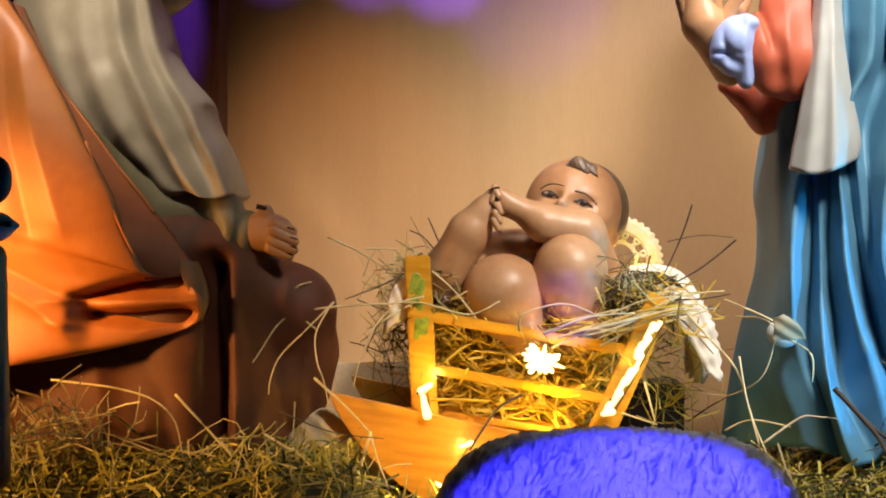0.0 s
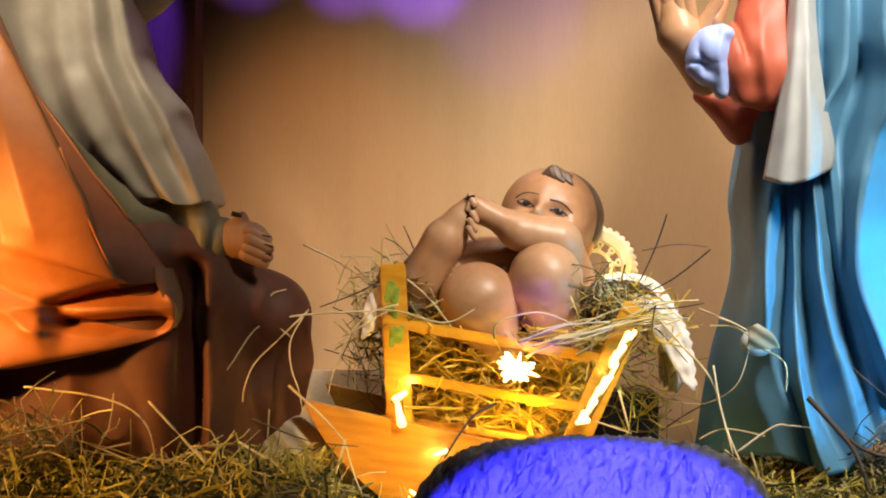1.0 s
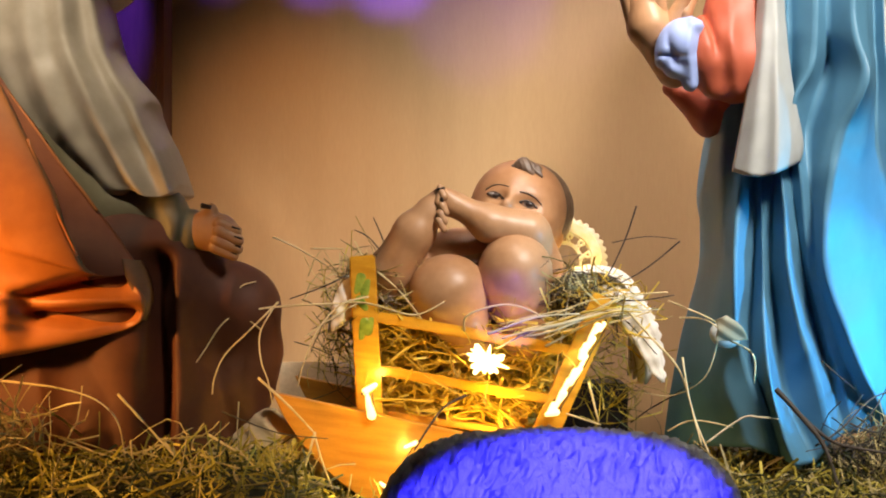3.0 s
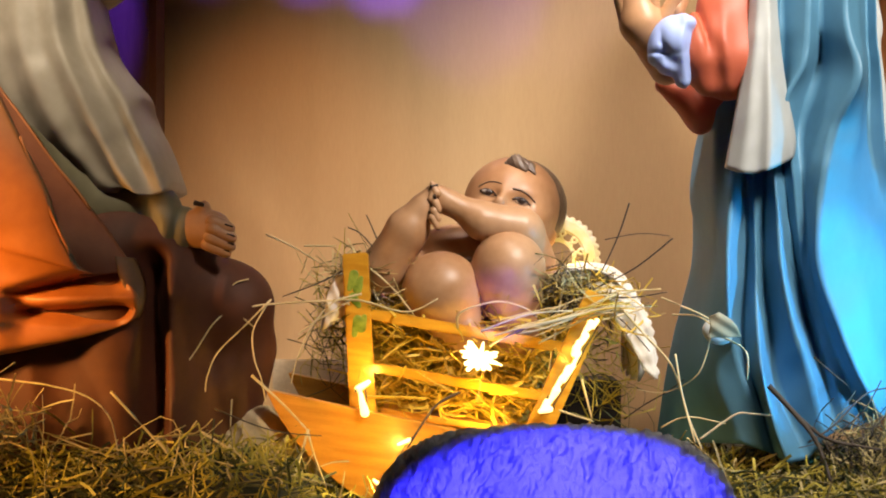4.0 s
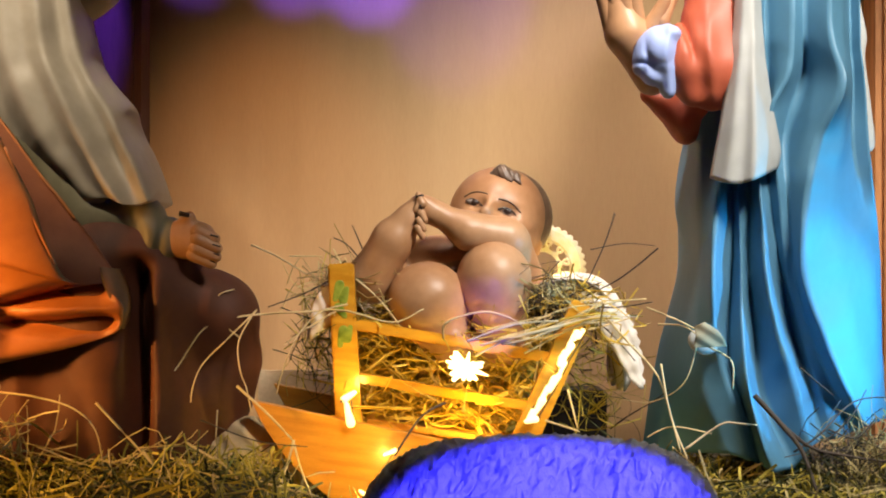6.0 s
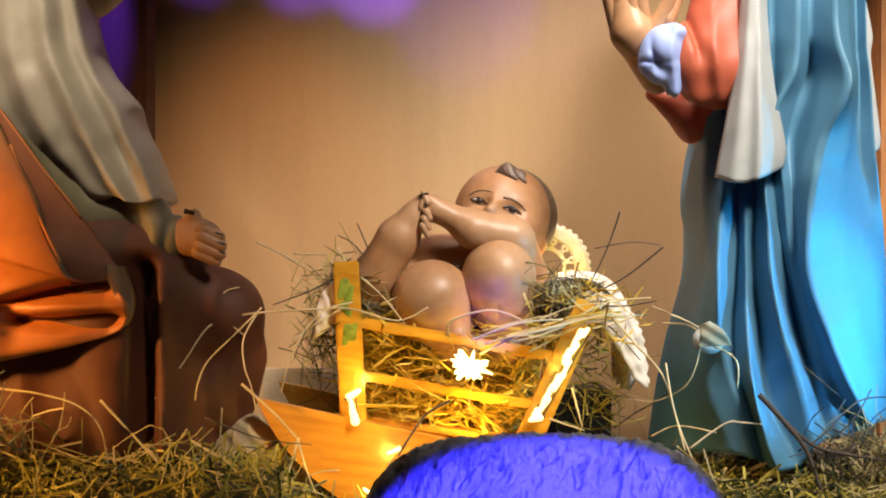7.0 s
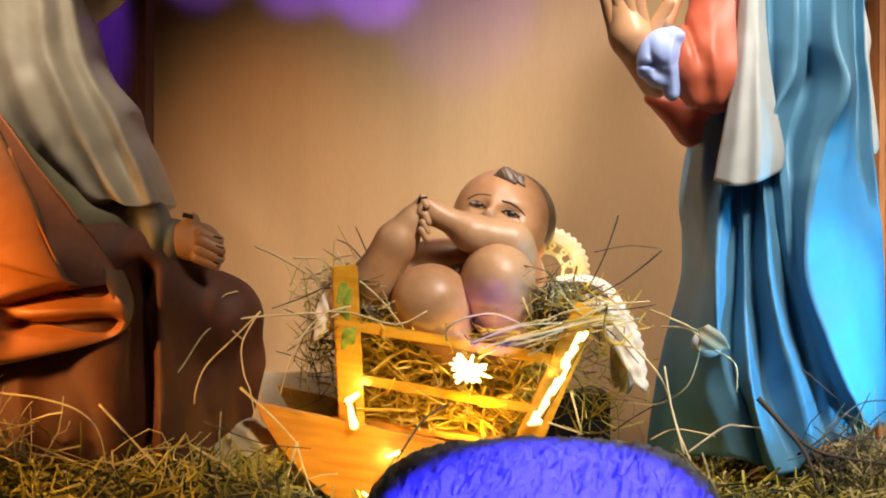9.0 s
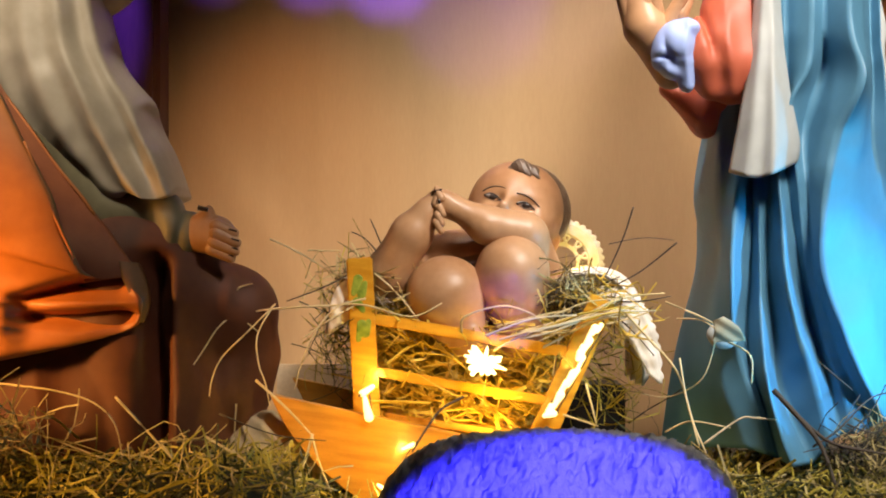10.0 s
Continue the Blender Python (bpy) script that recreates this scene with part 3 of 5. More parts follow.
def strands(name, n, spot, length, radius, material, m=None, flat=0.25, curl=0.3, **tags):
    """Many thin bent stems scattered by spot(), joined in one mesh."""
    vs, fs = [], []
    for _ in range(n):
        p = Vector(spot())
        a = random.uniform(0, 2 * math.pi)
        d = Vector((math.cos(a), math.sin(a), random.gauss(0, flat))).normalized()
        s1, s2 = d.orthogonal().normalized(), d.cross(d.orthogonal()).normalized()
        L = random.uniform(*length) * random.choice((0.6, 1.0, 1.0, 1.3))
        bend = lambda: (s1 * random.gauss(0, curl) + s2 * random.gauss(0, curl)) * L * 0.22
        q = [p - d * L / 2 + bend(), p - d * L / 6 + bend(), p + d * L / 6 + bend(), p + d * L / 2 + bend()]
        r = random.uniform(*radius)
        v, f = tube(q, r, r * 0.55, 3, 2)
        fs.extend(tuple(i + len(vs) for i in g) for g in f)
        vs.extend(v)
    ob = new(name, mesh_of(name, [(vs, fs, material)], smooth=False))
    if m is not None:
        ob.matrix_world = m
    return tagged(ob, kind="stuff", **tags)


def cradle_spot():
    w = random.uniform(0.15, 0.30)
    half = 0.10 + (w - 0.15) * 0.35
    return (0.033 + random.uniform(-half, half), random.uniform(0.03, 0.25), w)


strands("cradle_straw", 1500, cradle_spot, (0.05, 0.14), (0.0011, 0.0028), M_CRADLESTRAW, CR, 0.4, 0.5, label="yellow straw packed in the cradle", category="straw")
strands("cradle_rim_straw", 150, lambda: (random.gauss(0.20, 0.035), random.uniform(0.0, 0.2), random.gauss(0.335, 0.02)), (0.05, 0.13), (0.0007, 0.0018), M_CRADLESTRAW, CR, 0.3, 0.7, label="loose straw heaped over the cradle rim", category="straw")
strands("cradle_rim_straw", 160, lambda: (random.gauss(-0.12, 0.03), random.uniform(0.03, 0.2), random.gauss(0.325, 0.018)), (0.04, 0.10), (0.0006, 0.0014), M_STRAW, CR, 0.3, 0.8, label="loose straw beside the child statue", category="straw")


def floor_spot(x0=-0.95, x1=0.95, y0=-0.62, y1=0.2, lift=0.02):
    x, y = random.uniform(x0, x1), random.uniform(y0, y1)
    return (x, y, ground_z(x, y) + random.uniform(0.0, lift))


strands("ground_hay", 6500, floor_spot, (0.025, 0.085), (0.0008, 0.0026), M_HAY, None, 0.5, 1.0, label="greenish dry hay covering the ground", category="hay")
strands("ground_straw", 1000, lambda: floor_spot(lift=0.03), (0.04, 0.14), (0.0009, 0.0020), M_STRAW, None, 0.4, 0.8, label="scattered dry straw over the ground", category="straw")

CLUMP = (-0.6216, -0.2, 0.03908)
strands("straw_clump", 120, lambda: (random.gauss(CLUMP[0], 0.05), random.gauss(-0.19, 0.02), random.uniform(-0.03, 0.06)), (0.05, 0.14), (0.0008, 0.0018), M_STRAW, None, 1.6, 0.6, label="tangled straw standing against the cloak", category="straw")
CLUMP2 = (0.5856, -0.1, 0.01973)
strands("straw_clump", 160, lambda: (random.gauss(CLUMP2[0], 0.035), random.gauss(-0.12, 0.03), random.uniform(-0.04, 0.03)), (0.04, 0.11), (0.0007, 0.0016), M_STRAW, None, 1.2, 0.6, label="dry straw heaped beside the blue mantle", category="straw")
strands("twig_tangle", 60, lambda: (random.gauss(CLUMP2[0] - 0.03, 0.04), random.gauss(-0.13, 0.02), random.uniform(-0.03, 0.03)), (0.04, 0.12), (0.0006, 0.0012), M_TWIG, None, 0.8, 0.8, label="dark dry twigs tangled on the ground", category="twigs")
SIDE_L, SIDE_R, HEAP = (-0.155, 0.06, 0.248), (0.2531, 0.12, 0.2302), (0.1823, 0.06, 0.3454)
strands("cradle_side_straw", 120, lambda: (random.gauss(SIDE_L[0], 0.012), random.uniform(0.03, 0.2), random.gauss(SIDE_L[2], 0.04)), (0.05, 0.12), (0.0006, 0.0012), M_HAY, CR, 2.0, 0.5, label="hay hanging down the cradle side", category="hay")
strands("cradle_side_straw", 70, lambda: (random.gauss(SIDE_R[0], 0.025), random.uniform(0.03, 0.2), random.gauss(SIDE_R[2], 0.05)), (0.05, 0.14), (0.0006, 0.0013), M_HAY, CR, 0.9, 0.8, label="tangled hay down the cradle side", category="hay")
strands("cradle_rim_straw", 90, lambda: (random.gauss(HEAP[0] - 0.005, 0.028), random.uniform(0.02, 0.10), random.gauss(HEAP[2] + 0.012, 0.010)), (0.03, 0.09), (0.0007, 0.0015), M_STRAW, CR, 0.4, 0.8, label="dry straw heaped on the white cloth", category="straw")
strands("dark_hay", 160, lambda: (random.gauss(HEAP[0], 0.03), random.uniform(0.03, 0.12), random.gauss(HEAP[2], 0.012)), (0.04, 0.11), (0.0005, 0.0011), M_TWIG, CR, 0.5, 0.8, label="dark dry hay lying on the white cloth", category="hay")

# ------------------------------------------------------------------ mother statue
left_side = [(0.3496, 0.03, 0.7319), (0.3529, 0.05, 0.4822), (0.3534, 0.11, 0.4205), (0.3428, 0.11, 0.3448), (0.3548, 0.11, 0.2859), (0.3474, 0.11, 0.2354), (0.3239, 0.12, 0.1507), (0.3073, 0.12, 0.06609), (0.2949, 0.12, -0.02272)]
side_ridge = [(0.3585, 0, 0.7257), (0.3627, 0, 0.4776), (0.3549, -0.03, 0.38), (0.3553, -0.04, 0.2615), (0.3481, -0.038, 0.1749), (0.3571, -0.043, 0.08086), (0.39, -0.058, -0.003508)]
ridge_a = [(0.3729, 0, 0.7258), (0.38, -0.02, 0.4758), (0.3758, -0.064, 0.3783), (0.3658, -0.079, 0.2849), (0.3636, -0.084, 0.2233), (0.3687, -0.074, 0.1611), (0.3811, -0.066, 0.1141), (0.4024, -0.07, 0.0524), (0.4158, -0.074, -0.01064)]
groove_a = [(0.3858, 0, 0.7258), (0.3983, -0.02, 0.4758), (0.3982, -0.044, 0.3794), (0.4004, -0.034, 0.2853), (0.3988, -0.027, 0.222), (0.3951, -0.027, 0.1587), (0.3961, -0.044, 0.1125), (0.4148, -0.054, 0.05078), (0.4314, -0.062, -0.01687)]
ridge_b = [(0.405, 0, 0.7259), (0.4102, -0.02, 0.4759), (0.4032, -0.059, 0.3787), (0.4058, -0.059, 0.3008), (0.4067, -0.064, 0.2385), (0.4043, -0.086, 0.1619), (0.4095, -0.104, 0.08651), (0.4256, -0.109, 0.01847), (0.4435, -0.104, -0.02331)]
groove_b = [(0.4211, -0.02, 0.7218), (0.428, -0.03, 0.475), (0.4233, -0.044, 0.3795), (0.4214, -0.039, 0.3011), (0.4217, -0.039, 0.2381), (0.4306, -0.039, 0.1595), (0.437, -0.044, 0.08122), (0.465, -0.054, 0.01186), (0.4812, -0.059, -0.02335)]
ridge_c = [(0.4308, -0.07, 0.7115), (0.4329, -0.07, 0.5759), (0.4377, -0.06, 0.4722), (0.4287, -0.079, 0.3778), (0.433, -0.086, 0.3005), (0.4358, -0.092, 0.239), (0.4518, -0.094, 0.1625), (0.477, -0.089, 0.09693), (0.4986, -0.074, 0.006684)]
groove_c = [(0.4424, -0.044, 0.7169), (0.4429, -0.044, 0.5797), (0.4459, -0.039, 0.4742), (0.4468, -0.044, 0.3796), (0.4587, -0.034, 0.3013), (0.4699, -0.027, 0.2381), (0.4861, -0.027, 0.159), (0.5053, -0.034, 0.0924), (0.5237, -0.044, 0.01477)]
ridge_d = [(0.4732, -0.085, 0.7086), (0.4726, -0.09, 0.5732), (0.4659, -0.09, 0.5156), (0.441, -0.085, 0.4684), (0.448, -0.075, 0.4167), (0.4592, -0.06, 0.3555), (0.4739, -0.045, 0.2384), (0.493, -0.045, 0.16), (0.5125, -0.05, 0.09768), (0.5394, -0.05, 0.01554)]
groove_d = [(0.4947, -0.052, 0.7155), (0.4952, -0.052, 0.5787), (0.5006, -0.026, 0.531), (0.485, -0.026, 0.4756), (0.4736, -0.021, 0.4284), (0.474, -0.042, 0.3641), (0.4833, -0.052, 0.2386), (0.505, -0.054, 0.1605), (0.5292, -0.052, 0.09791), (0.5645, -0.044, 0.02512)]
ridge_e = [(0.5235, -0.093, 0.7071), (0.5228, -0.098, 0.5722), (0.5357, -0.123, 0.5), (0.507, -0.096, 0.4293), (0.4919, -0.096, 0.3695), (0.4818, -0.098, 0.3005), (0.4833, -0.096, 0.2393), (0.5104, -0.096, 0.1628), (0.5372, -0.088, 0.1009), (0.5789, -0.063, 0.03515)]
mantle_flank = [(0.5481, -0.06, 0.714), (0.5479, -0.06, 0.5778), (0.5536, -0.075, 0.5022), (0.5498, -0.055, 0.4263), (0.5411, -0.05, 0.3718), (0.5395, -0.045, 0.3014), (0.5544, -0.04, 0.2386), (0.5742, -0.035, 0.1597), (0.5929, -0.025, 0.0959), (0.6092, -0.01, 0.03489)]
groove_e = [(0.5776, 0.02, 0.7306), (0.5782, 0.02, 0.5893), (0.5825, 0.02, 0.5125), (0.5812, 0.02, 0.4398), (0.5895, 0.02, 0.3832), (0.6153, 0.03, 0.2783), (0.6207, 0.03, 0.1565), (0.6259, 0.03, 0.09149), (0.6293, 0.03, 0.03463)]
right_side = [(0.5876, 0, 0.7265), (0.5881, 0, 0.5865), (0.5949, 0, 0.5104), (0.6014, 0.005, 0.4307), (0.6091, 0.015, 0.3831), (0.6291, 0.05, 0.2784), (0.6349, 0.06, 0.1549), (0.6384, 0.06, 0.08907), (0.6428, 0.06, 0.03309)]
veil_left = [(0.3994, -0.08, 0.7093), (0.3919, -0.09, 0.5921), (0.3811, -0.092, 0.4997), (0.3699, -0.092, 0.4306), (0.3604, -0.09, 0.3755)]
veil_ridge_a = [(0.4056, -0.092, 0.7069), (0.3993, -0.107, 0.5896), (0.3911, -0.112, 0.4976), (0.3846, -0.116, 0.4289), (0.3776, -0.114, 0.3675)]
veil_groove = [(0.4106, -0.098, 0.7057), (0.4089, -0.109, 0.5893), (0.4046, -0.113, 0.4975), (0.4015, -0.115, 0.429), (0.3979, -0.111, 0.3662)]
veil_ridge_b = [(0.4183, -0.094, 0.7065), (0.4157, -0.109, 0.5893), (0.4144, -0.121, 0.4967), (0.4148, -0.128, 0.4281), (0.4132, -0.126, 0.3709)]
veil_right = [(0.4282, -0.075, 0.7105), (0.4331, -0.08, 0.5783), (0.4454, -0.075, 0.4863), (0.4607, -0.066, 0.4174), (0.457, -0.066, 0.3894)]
mary = []
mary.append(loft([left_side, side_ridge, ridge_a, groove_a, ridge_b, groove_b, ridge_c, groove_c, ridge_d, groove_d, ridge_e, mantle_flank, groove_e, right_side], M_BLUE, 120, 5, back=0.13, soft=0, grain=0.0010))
mary.append(sculpt([("c", (0.48, 0.07, 0.62), (0.4924, 0.06, 0.70), 0.09, 0.095), ("e", (0.4987, 0.06, 0.7329), (0.12, 0.09, 0.11)), ("e", (0.4883, 0.05, 0.8783), (0.075, 0.085, 0.10))], M_BLUE, 0.006, 0.03))
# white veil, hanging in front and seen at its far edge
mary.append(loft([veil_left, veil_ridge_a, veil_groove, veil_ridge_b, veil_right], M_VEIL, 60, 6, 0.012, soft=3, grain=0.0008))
mary.append(drape([(0.580, 0.03, 0.6565), (0.589, 0.03, 0.5844), (0.594, 0.03, 0.4883), (0.598, 0.03, 0.4162)], [(0.5904, 0.035, 0.6582), (0.6053, 0.035, 0.5898), (0.6035, 0.035, 0.5536), (0.6115, 0.035, 0.4893), (0.6176, 0.035, 0.4313), (0.6083, 0.035, 0.4167)], M_VEIL, 0.004, None, 0.03, 10, 60))
mary.append(sculpt([("e", (0.3528, -0.075, 0.1521), (0.022, 0.012, 0.018), (0, 20, 0))], M_VEIL, 0.003, 0.01))
# near sleeve
mary.append(sculpt([("c", (0.3857, -0.02, 0.653), (0.3765, -0.05, 0.5303), 0.050, 0.046), ("c", (0.3765, -0.05, 0.5264), (0.3412, -0.06, 0.5252), 0.046, 0.040), ("c", (0.3625, -0.04, 0.5787), (0.3319, -0.06, 0.5447), 0.040, 0.042),
        ("c", (0.3822, -0.04, 0.5079), (0.342, -0.07, 0.4891), 0.03, 0.018)], M_CORAL, 0.004, 0.02,
       folds([([(0.3272, -0.1, 0.5816), (0.3302, -0.1, 0.5625), (0.3348, -0.1, 0.5434)], 0.016, 0.010, 0.004, 0.006), ([(0.3562, -0.1, 0.6007), (0.3547, -0.1, 0.5472), (0.3654, -0.1, 0.4784)], -0.006, -0.006, 0.010, 0.014),
              ([(0.3448, -0.1, 0.5396), (0.3471, -0.1, 0.5013), (0.3425, -0.1, 0.4746)], 0.006, 0.004, 0.012, 0.010)])))
# far sleeve
mary.append(sculpt([("c", (0.2907, 0.03, 0.4994), (0.3167, 0.03, 0.4864), 0.012, 0.020), ("c", (0.3167, 0.03, 0.4864), (0.3427, 0.03, 0.4653), 0.020, 0.030), ("c", (0.3443, 0.03, 0.4441), (0.3686, 0.03, 0.475), 0.016, 0.04)], M_CORAL, 0.004, 0.008))
mary.append(sculpt([("e", (0.2896, -0.075, 0.5492), (0.029, 0.034, 0.035), (0, 10, 0)), ("e", (0.3081, -0.075, 0.5709), (0.014, 0.03, 0.013)), ("c", (0.3037, -0.075, 0.5245), (0.3038, -0.075, 0.4966), 0.021, 0.011), ("e", (0.268, -0.075, 0.5414), (0.012, 0.02, 0.026), (0, 14, 0)), ("e", (0.2805, -0.075, 0.5151), (0.016, 0.02, 0.012), (0, 40, 0))], M_CUFF, 0.0025, 0.008,
       folds([([(0.2709, -0.1, 0.5458), (0.2771, -0.1, 0.5306), (0.2802, -0.1, 0.523)], 0.005, 0.003, 0.003, 0.006), ([(0.2725, -0.1, 0.5306), (0.2863, -0.1, 0.5291)], 0.006, 0.002, 0.002, 0.004, "x"),
              ([(0.3029, -0.1, 0.5826), (0.2969, -0.1, 0.5368), (0.3063, -0.1, 0.491)], -0.004, -0.004, 0.008, 0.005)])))
mary.append(sculpt([("c", (0.2889, -0.02, 0.518), (0.2524, -0.04, 0.5787), 0.024, 0.030), ("c", (0.2524, -0.04, 0.5787), (0.2281, -0.04, 0.6652), 0.030, 0.022)], M_SKIN, 0.004, 0.01))
for a, b in (((0.2328, -0.04, 0.5787), (0.2041, -0.06, 0.6693)), ((0.2448, -0.045, 0.578), (0.2189, -0.068, 0.6795)), ((0.257, -0.048, 0.5776), (0.2355, -0.072, 0.681)), ((0.2682, -0.046, 0.5778), (0.2512, -0.07, 0.6721)), ((0.2773, -0.048, 0.5776), (0.3023, -0.06, 0.621)), ((0.2982, -0.05, 0.5968), (0.3193, -0.04, 0.6416))):
    mary.append(sculpt([("c", a, b, 0.0125, 0.0085)], M_SKIN, 0.003, 0.005))
mary.append(sculpt([("e", (0.4654, 0, 0.8728), (0.06, 0.07, 0.08))], M_SKIN, 0.005, 0.01))
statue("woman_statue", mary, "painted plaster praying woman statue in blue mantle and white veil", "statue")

# ------------------------------------------------------------------ father statue
sleeve_top = [(-0.5268, 0.02, 0.6863), (-0.5113, 0.01, 0.604), (-0.5015, 0.01, 0.5655), (-0.4979, 0.005, 0.5456), (-0.4799, 0, 0.5162), (-0.4505, -0.01, 0.4817), (-0.4468, -0.012, 0.464), (-0.4372, -0.02, 0.4395), (-0.424, -0.03, 0.4167), (-0.4094, -0.04, 0.3846), (-0.3988, -0.05, 0.356)]
sleeve_ridge_a = [(-0.5295, -0.06, 0.6712), (-0.5116, -0.062, 0.5698), (-0.4918, -0.066, 0.5165), (-0.4633, -0.075, 0.4707), (-0.4441, -0.085, 0.4268), (-0.4204, -0.095, 0.3855), (-0.4009, -0.1, 0.3433)]
sleeve_groove_a = [(-0.5461, -0.05587, 0.6719), (-0.5317, -0.056, 0.5628), (-0.5069, -0.06113, 0.4999), (-0.4834, -0.06137, 0.4595), (-0.4577, -0.05687, 0.4085), (-0.439, -0.0715, 0.3751), (-0.4186, -0.0955, 0.3372)]
sleeve_ridge_b = [(-0.5633, -0.085, 0.6664), (-0.5509, -0.09, 0.558), (-0.5282, -0.1, 0.4994), (-0.5052, -0.1, 0.4499), (-0.4821, -0.1, 0.4026), (-0.461, -0.105, 0.3657), (-0.4385, -0.11, 0.3382)]
sleeve_groove_b = [(-0.5878, -0.06875, 0.6693), (-0.5795, -0.07512, 0.56), (-0.5533, -0.08015, 0.4977), (-0.5288, -0.07877, 0.44), (-0.4999, -0.07603, 0.3901), (-0.4763, -0.08462, 0.3589), (-0.4514, -0.1, 0.3446)]
sleeve_ridge_c = [(-0.6092, -0.075, 0.6681), (-0.603, -0.085, 0.5585), (-0.5783, -0.09, 0.4812), (-0.5472, -0.085, 0.4202), (-0.5141, -0.075, 0.3747), (-0.4865, -0.08, 0.3483), (-0.4627, -0.09, 0.348)]
sleeve_groove_c = [(-0.6389, -0.0585, 0.6711), (-0.634, -0.0635, 0.5614), (-0.6083, -0.06, 0.4763), (-0.5702, -0.0505, 0.4054), (-0.5317, -0.041, 0.359), (-0.5025, -0.0445, 0.3323), (-0.4755, -0.06, 0.3366)]
sleeve_ridge_d = [(-0.6712, -0.06, 0.6707), (-0.6615, -0.06, 0.5617), (-0.6346, -0.05, 0.4694), (-0.5914, -0.03, 0.3893), (-0.5476, -0.015, 0.3409), (-0.5142, -0.015, 0.3172), (-0.4853, -0.03, 0.3201)]
sleeve_under = [(-0.7384, 0.02, 0.6855), (-0.7316, 0.03, 0.5576), (-0.6873, 0.04, 0.4368), (-0.6246, 0.05, 0.3477), (-0.5671, 0.05, 0.2988), (-0.5271, 0.04, 0.2906), (-0.4949, 0.02, 0.3051)]
tunic_folds = folds([
    ([(-0.4174, -0.1, 0.2491), (-0.4159, -0.1, 0.1573), (-0.4113, -0.1, 0.08089), (-0.4128, -0.1, -0.02613)], 0.046, 0.034, 0.022, 0.015),
    ([(-0.3945, -0.1, 0.2414), (-0.3929, -0.1, 0.1573), (-0.3929, -0.1, -0.01085)], -0.008, -0.010, 0.006, 0.010),
    ([(-0.4373, -0.1, 0.2338), (-0.4296, -0.1, 0.1879), (-0.4373, -0.1, 0.1268)], -0.008, -0.008, 0.012, 0.008),
    ([(-0.3815, -0.1, 0.1726), (-0.3738, -0.1, 0.1268), (-0.3608, -0.1, 0.09618)], 0.006, 0.010, 0.008, 0.014),
    ([(-0.3226, -0.1, 0.23), (-0.3302, -0.1, 0.1879)], -0.005, -0.004, 0.006, 0.010),
    ([(-0.3471, -0.1, 0.1268), (-0.3432, -0.1, 0.0656), (-0.3318, -0.1, 0.004443)], 0.010, 0.012, 0.016, 0.018),
    ([(-0.5152, -0.1, 0.1268), (-0.4847, -0.1, 0.0656), (-0.477, -0.1, -0.01085)], 0.006, 0.008, 0.02, 0.016),
    ([(-0.5764, -0.1, 0.1191), (-0.5687, -0.1, 0.05031), (-0.5764, -0.1, -0.01849)], -0.008, -0.008, 0.02, 0.02),
])
cloak_folds = folds([
    ([(-0.5879, -0.1, 0.2047), (-0.5229, -0.1, 0.2215), (-0.4541, -0.1, 0.23)], 0.036, 0.055, 0.020, 0.006, "x"),
    ([(-0.584, -0.1, 0.1803), (-0.5152, -0.1, 0.1803), (-0.4526, -0.1, 0.1833)], 0.040, 0.055, 0.024, 0.006, "x"),
    ([(-0.6299, -0.1, 0.1994), (-0.5229, -0.1, 0.1994), (-0.435, -0.1, 0.1994)], -0.008, -0.004, 0.008, 0.006, "x"),
    ([(-0.6146, -0.1, 0.1688), (-0.5152, -0.1, 0.1573), (-0.4464, -0.1, 0.1711)], -0.008, -0.006, 0.008, 0.008, "x"),
    ([(-0.7063, -0.1, 0.2491), (-0.6452, -0.1, 0.2185), (-0.5764, -0.1, 0.1879)], 0.005, 0.008, 0.012, 0.012, "x"),
    ([(-0.6987, -0.1, 0.2185), (-0.6452, -0.1, 0.1879), (-0.5993, -0.1, 0.1497)], -0.006, -0.006, 0.012, 0.012, "x"),
    ([(-0.6681, -0.1, 0.5243), (-0.6452, -0.1, 0.4172), (-0.607, -0.1, 0.2949)], -0.006, -0.008, 0.02, 0.02),
    ([(-0.6949, -0.1, 0.5701), (-0.6834, -0.1, 0.4172), (-0.6528, -0.1, 0.2873)], 0.006, 0.008, 0.02, 0.02),
])
joseph = []
joseph.append(loft([sleeve_under, sleeve_ridge_d, sleeve_groove_c, sleeve_ridge_c, sleeve_groove_b, sleeve_ridge_b, sleeve_groove_a, sleeve_ridge_a, sleeve_top], M_GREY, 90, 6, back=0.09, soft=2, by_height=False, grain=0.0008))
joseph.append(sculpt([("e", (-0.6096, 0.05, 0.7062), (0.16, 0.11, 0.12))], M_GREY, 0.006, 0.02))
# cuff, and the sleeve's underside with its shade put into the olive
joseph.append(sculpt([("c", (-0.430, -0.045, 0.318), (-0.3998, -0.055, 0.2915), 0.040, 0.041), ("c", (-0.576, -0.015, 0.4391), (-0.4885, -0.015, 0.3277), 0.042, 0.050), ("c", (-0.4614, -0.03, 0.3155), (-0.4298, -0.03, 0.276), 0.045, 0.036), ("c", (-0.4532, -0.05, 0.2736), (-0.3993, -0.045, 0.272), 0.024, 0.020)], M_OLIVE, 0.004, 0.02,
       folds([([(-0.3838, -0.1, 0.337), (-0.3868, -0.1, 0.3064), (-0.3945, -0.1, 0.2644)], 0.008, 0.008, 0.006, 0.008), ([(-0.4273, -0.1, 0.3255), (-0.4159, -0.1, 0.2949), (-0.4174, -0.1, 0.2644)], 0.006, 0.006, 0.012, 0.008)])))
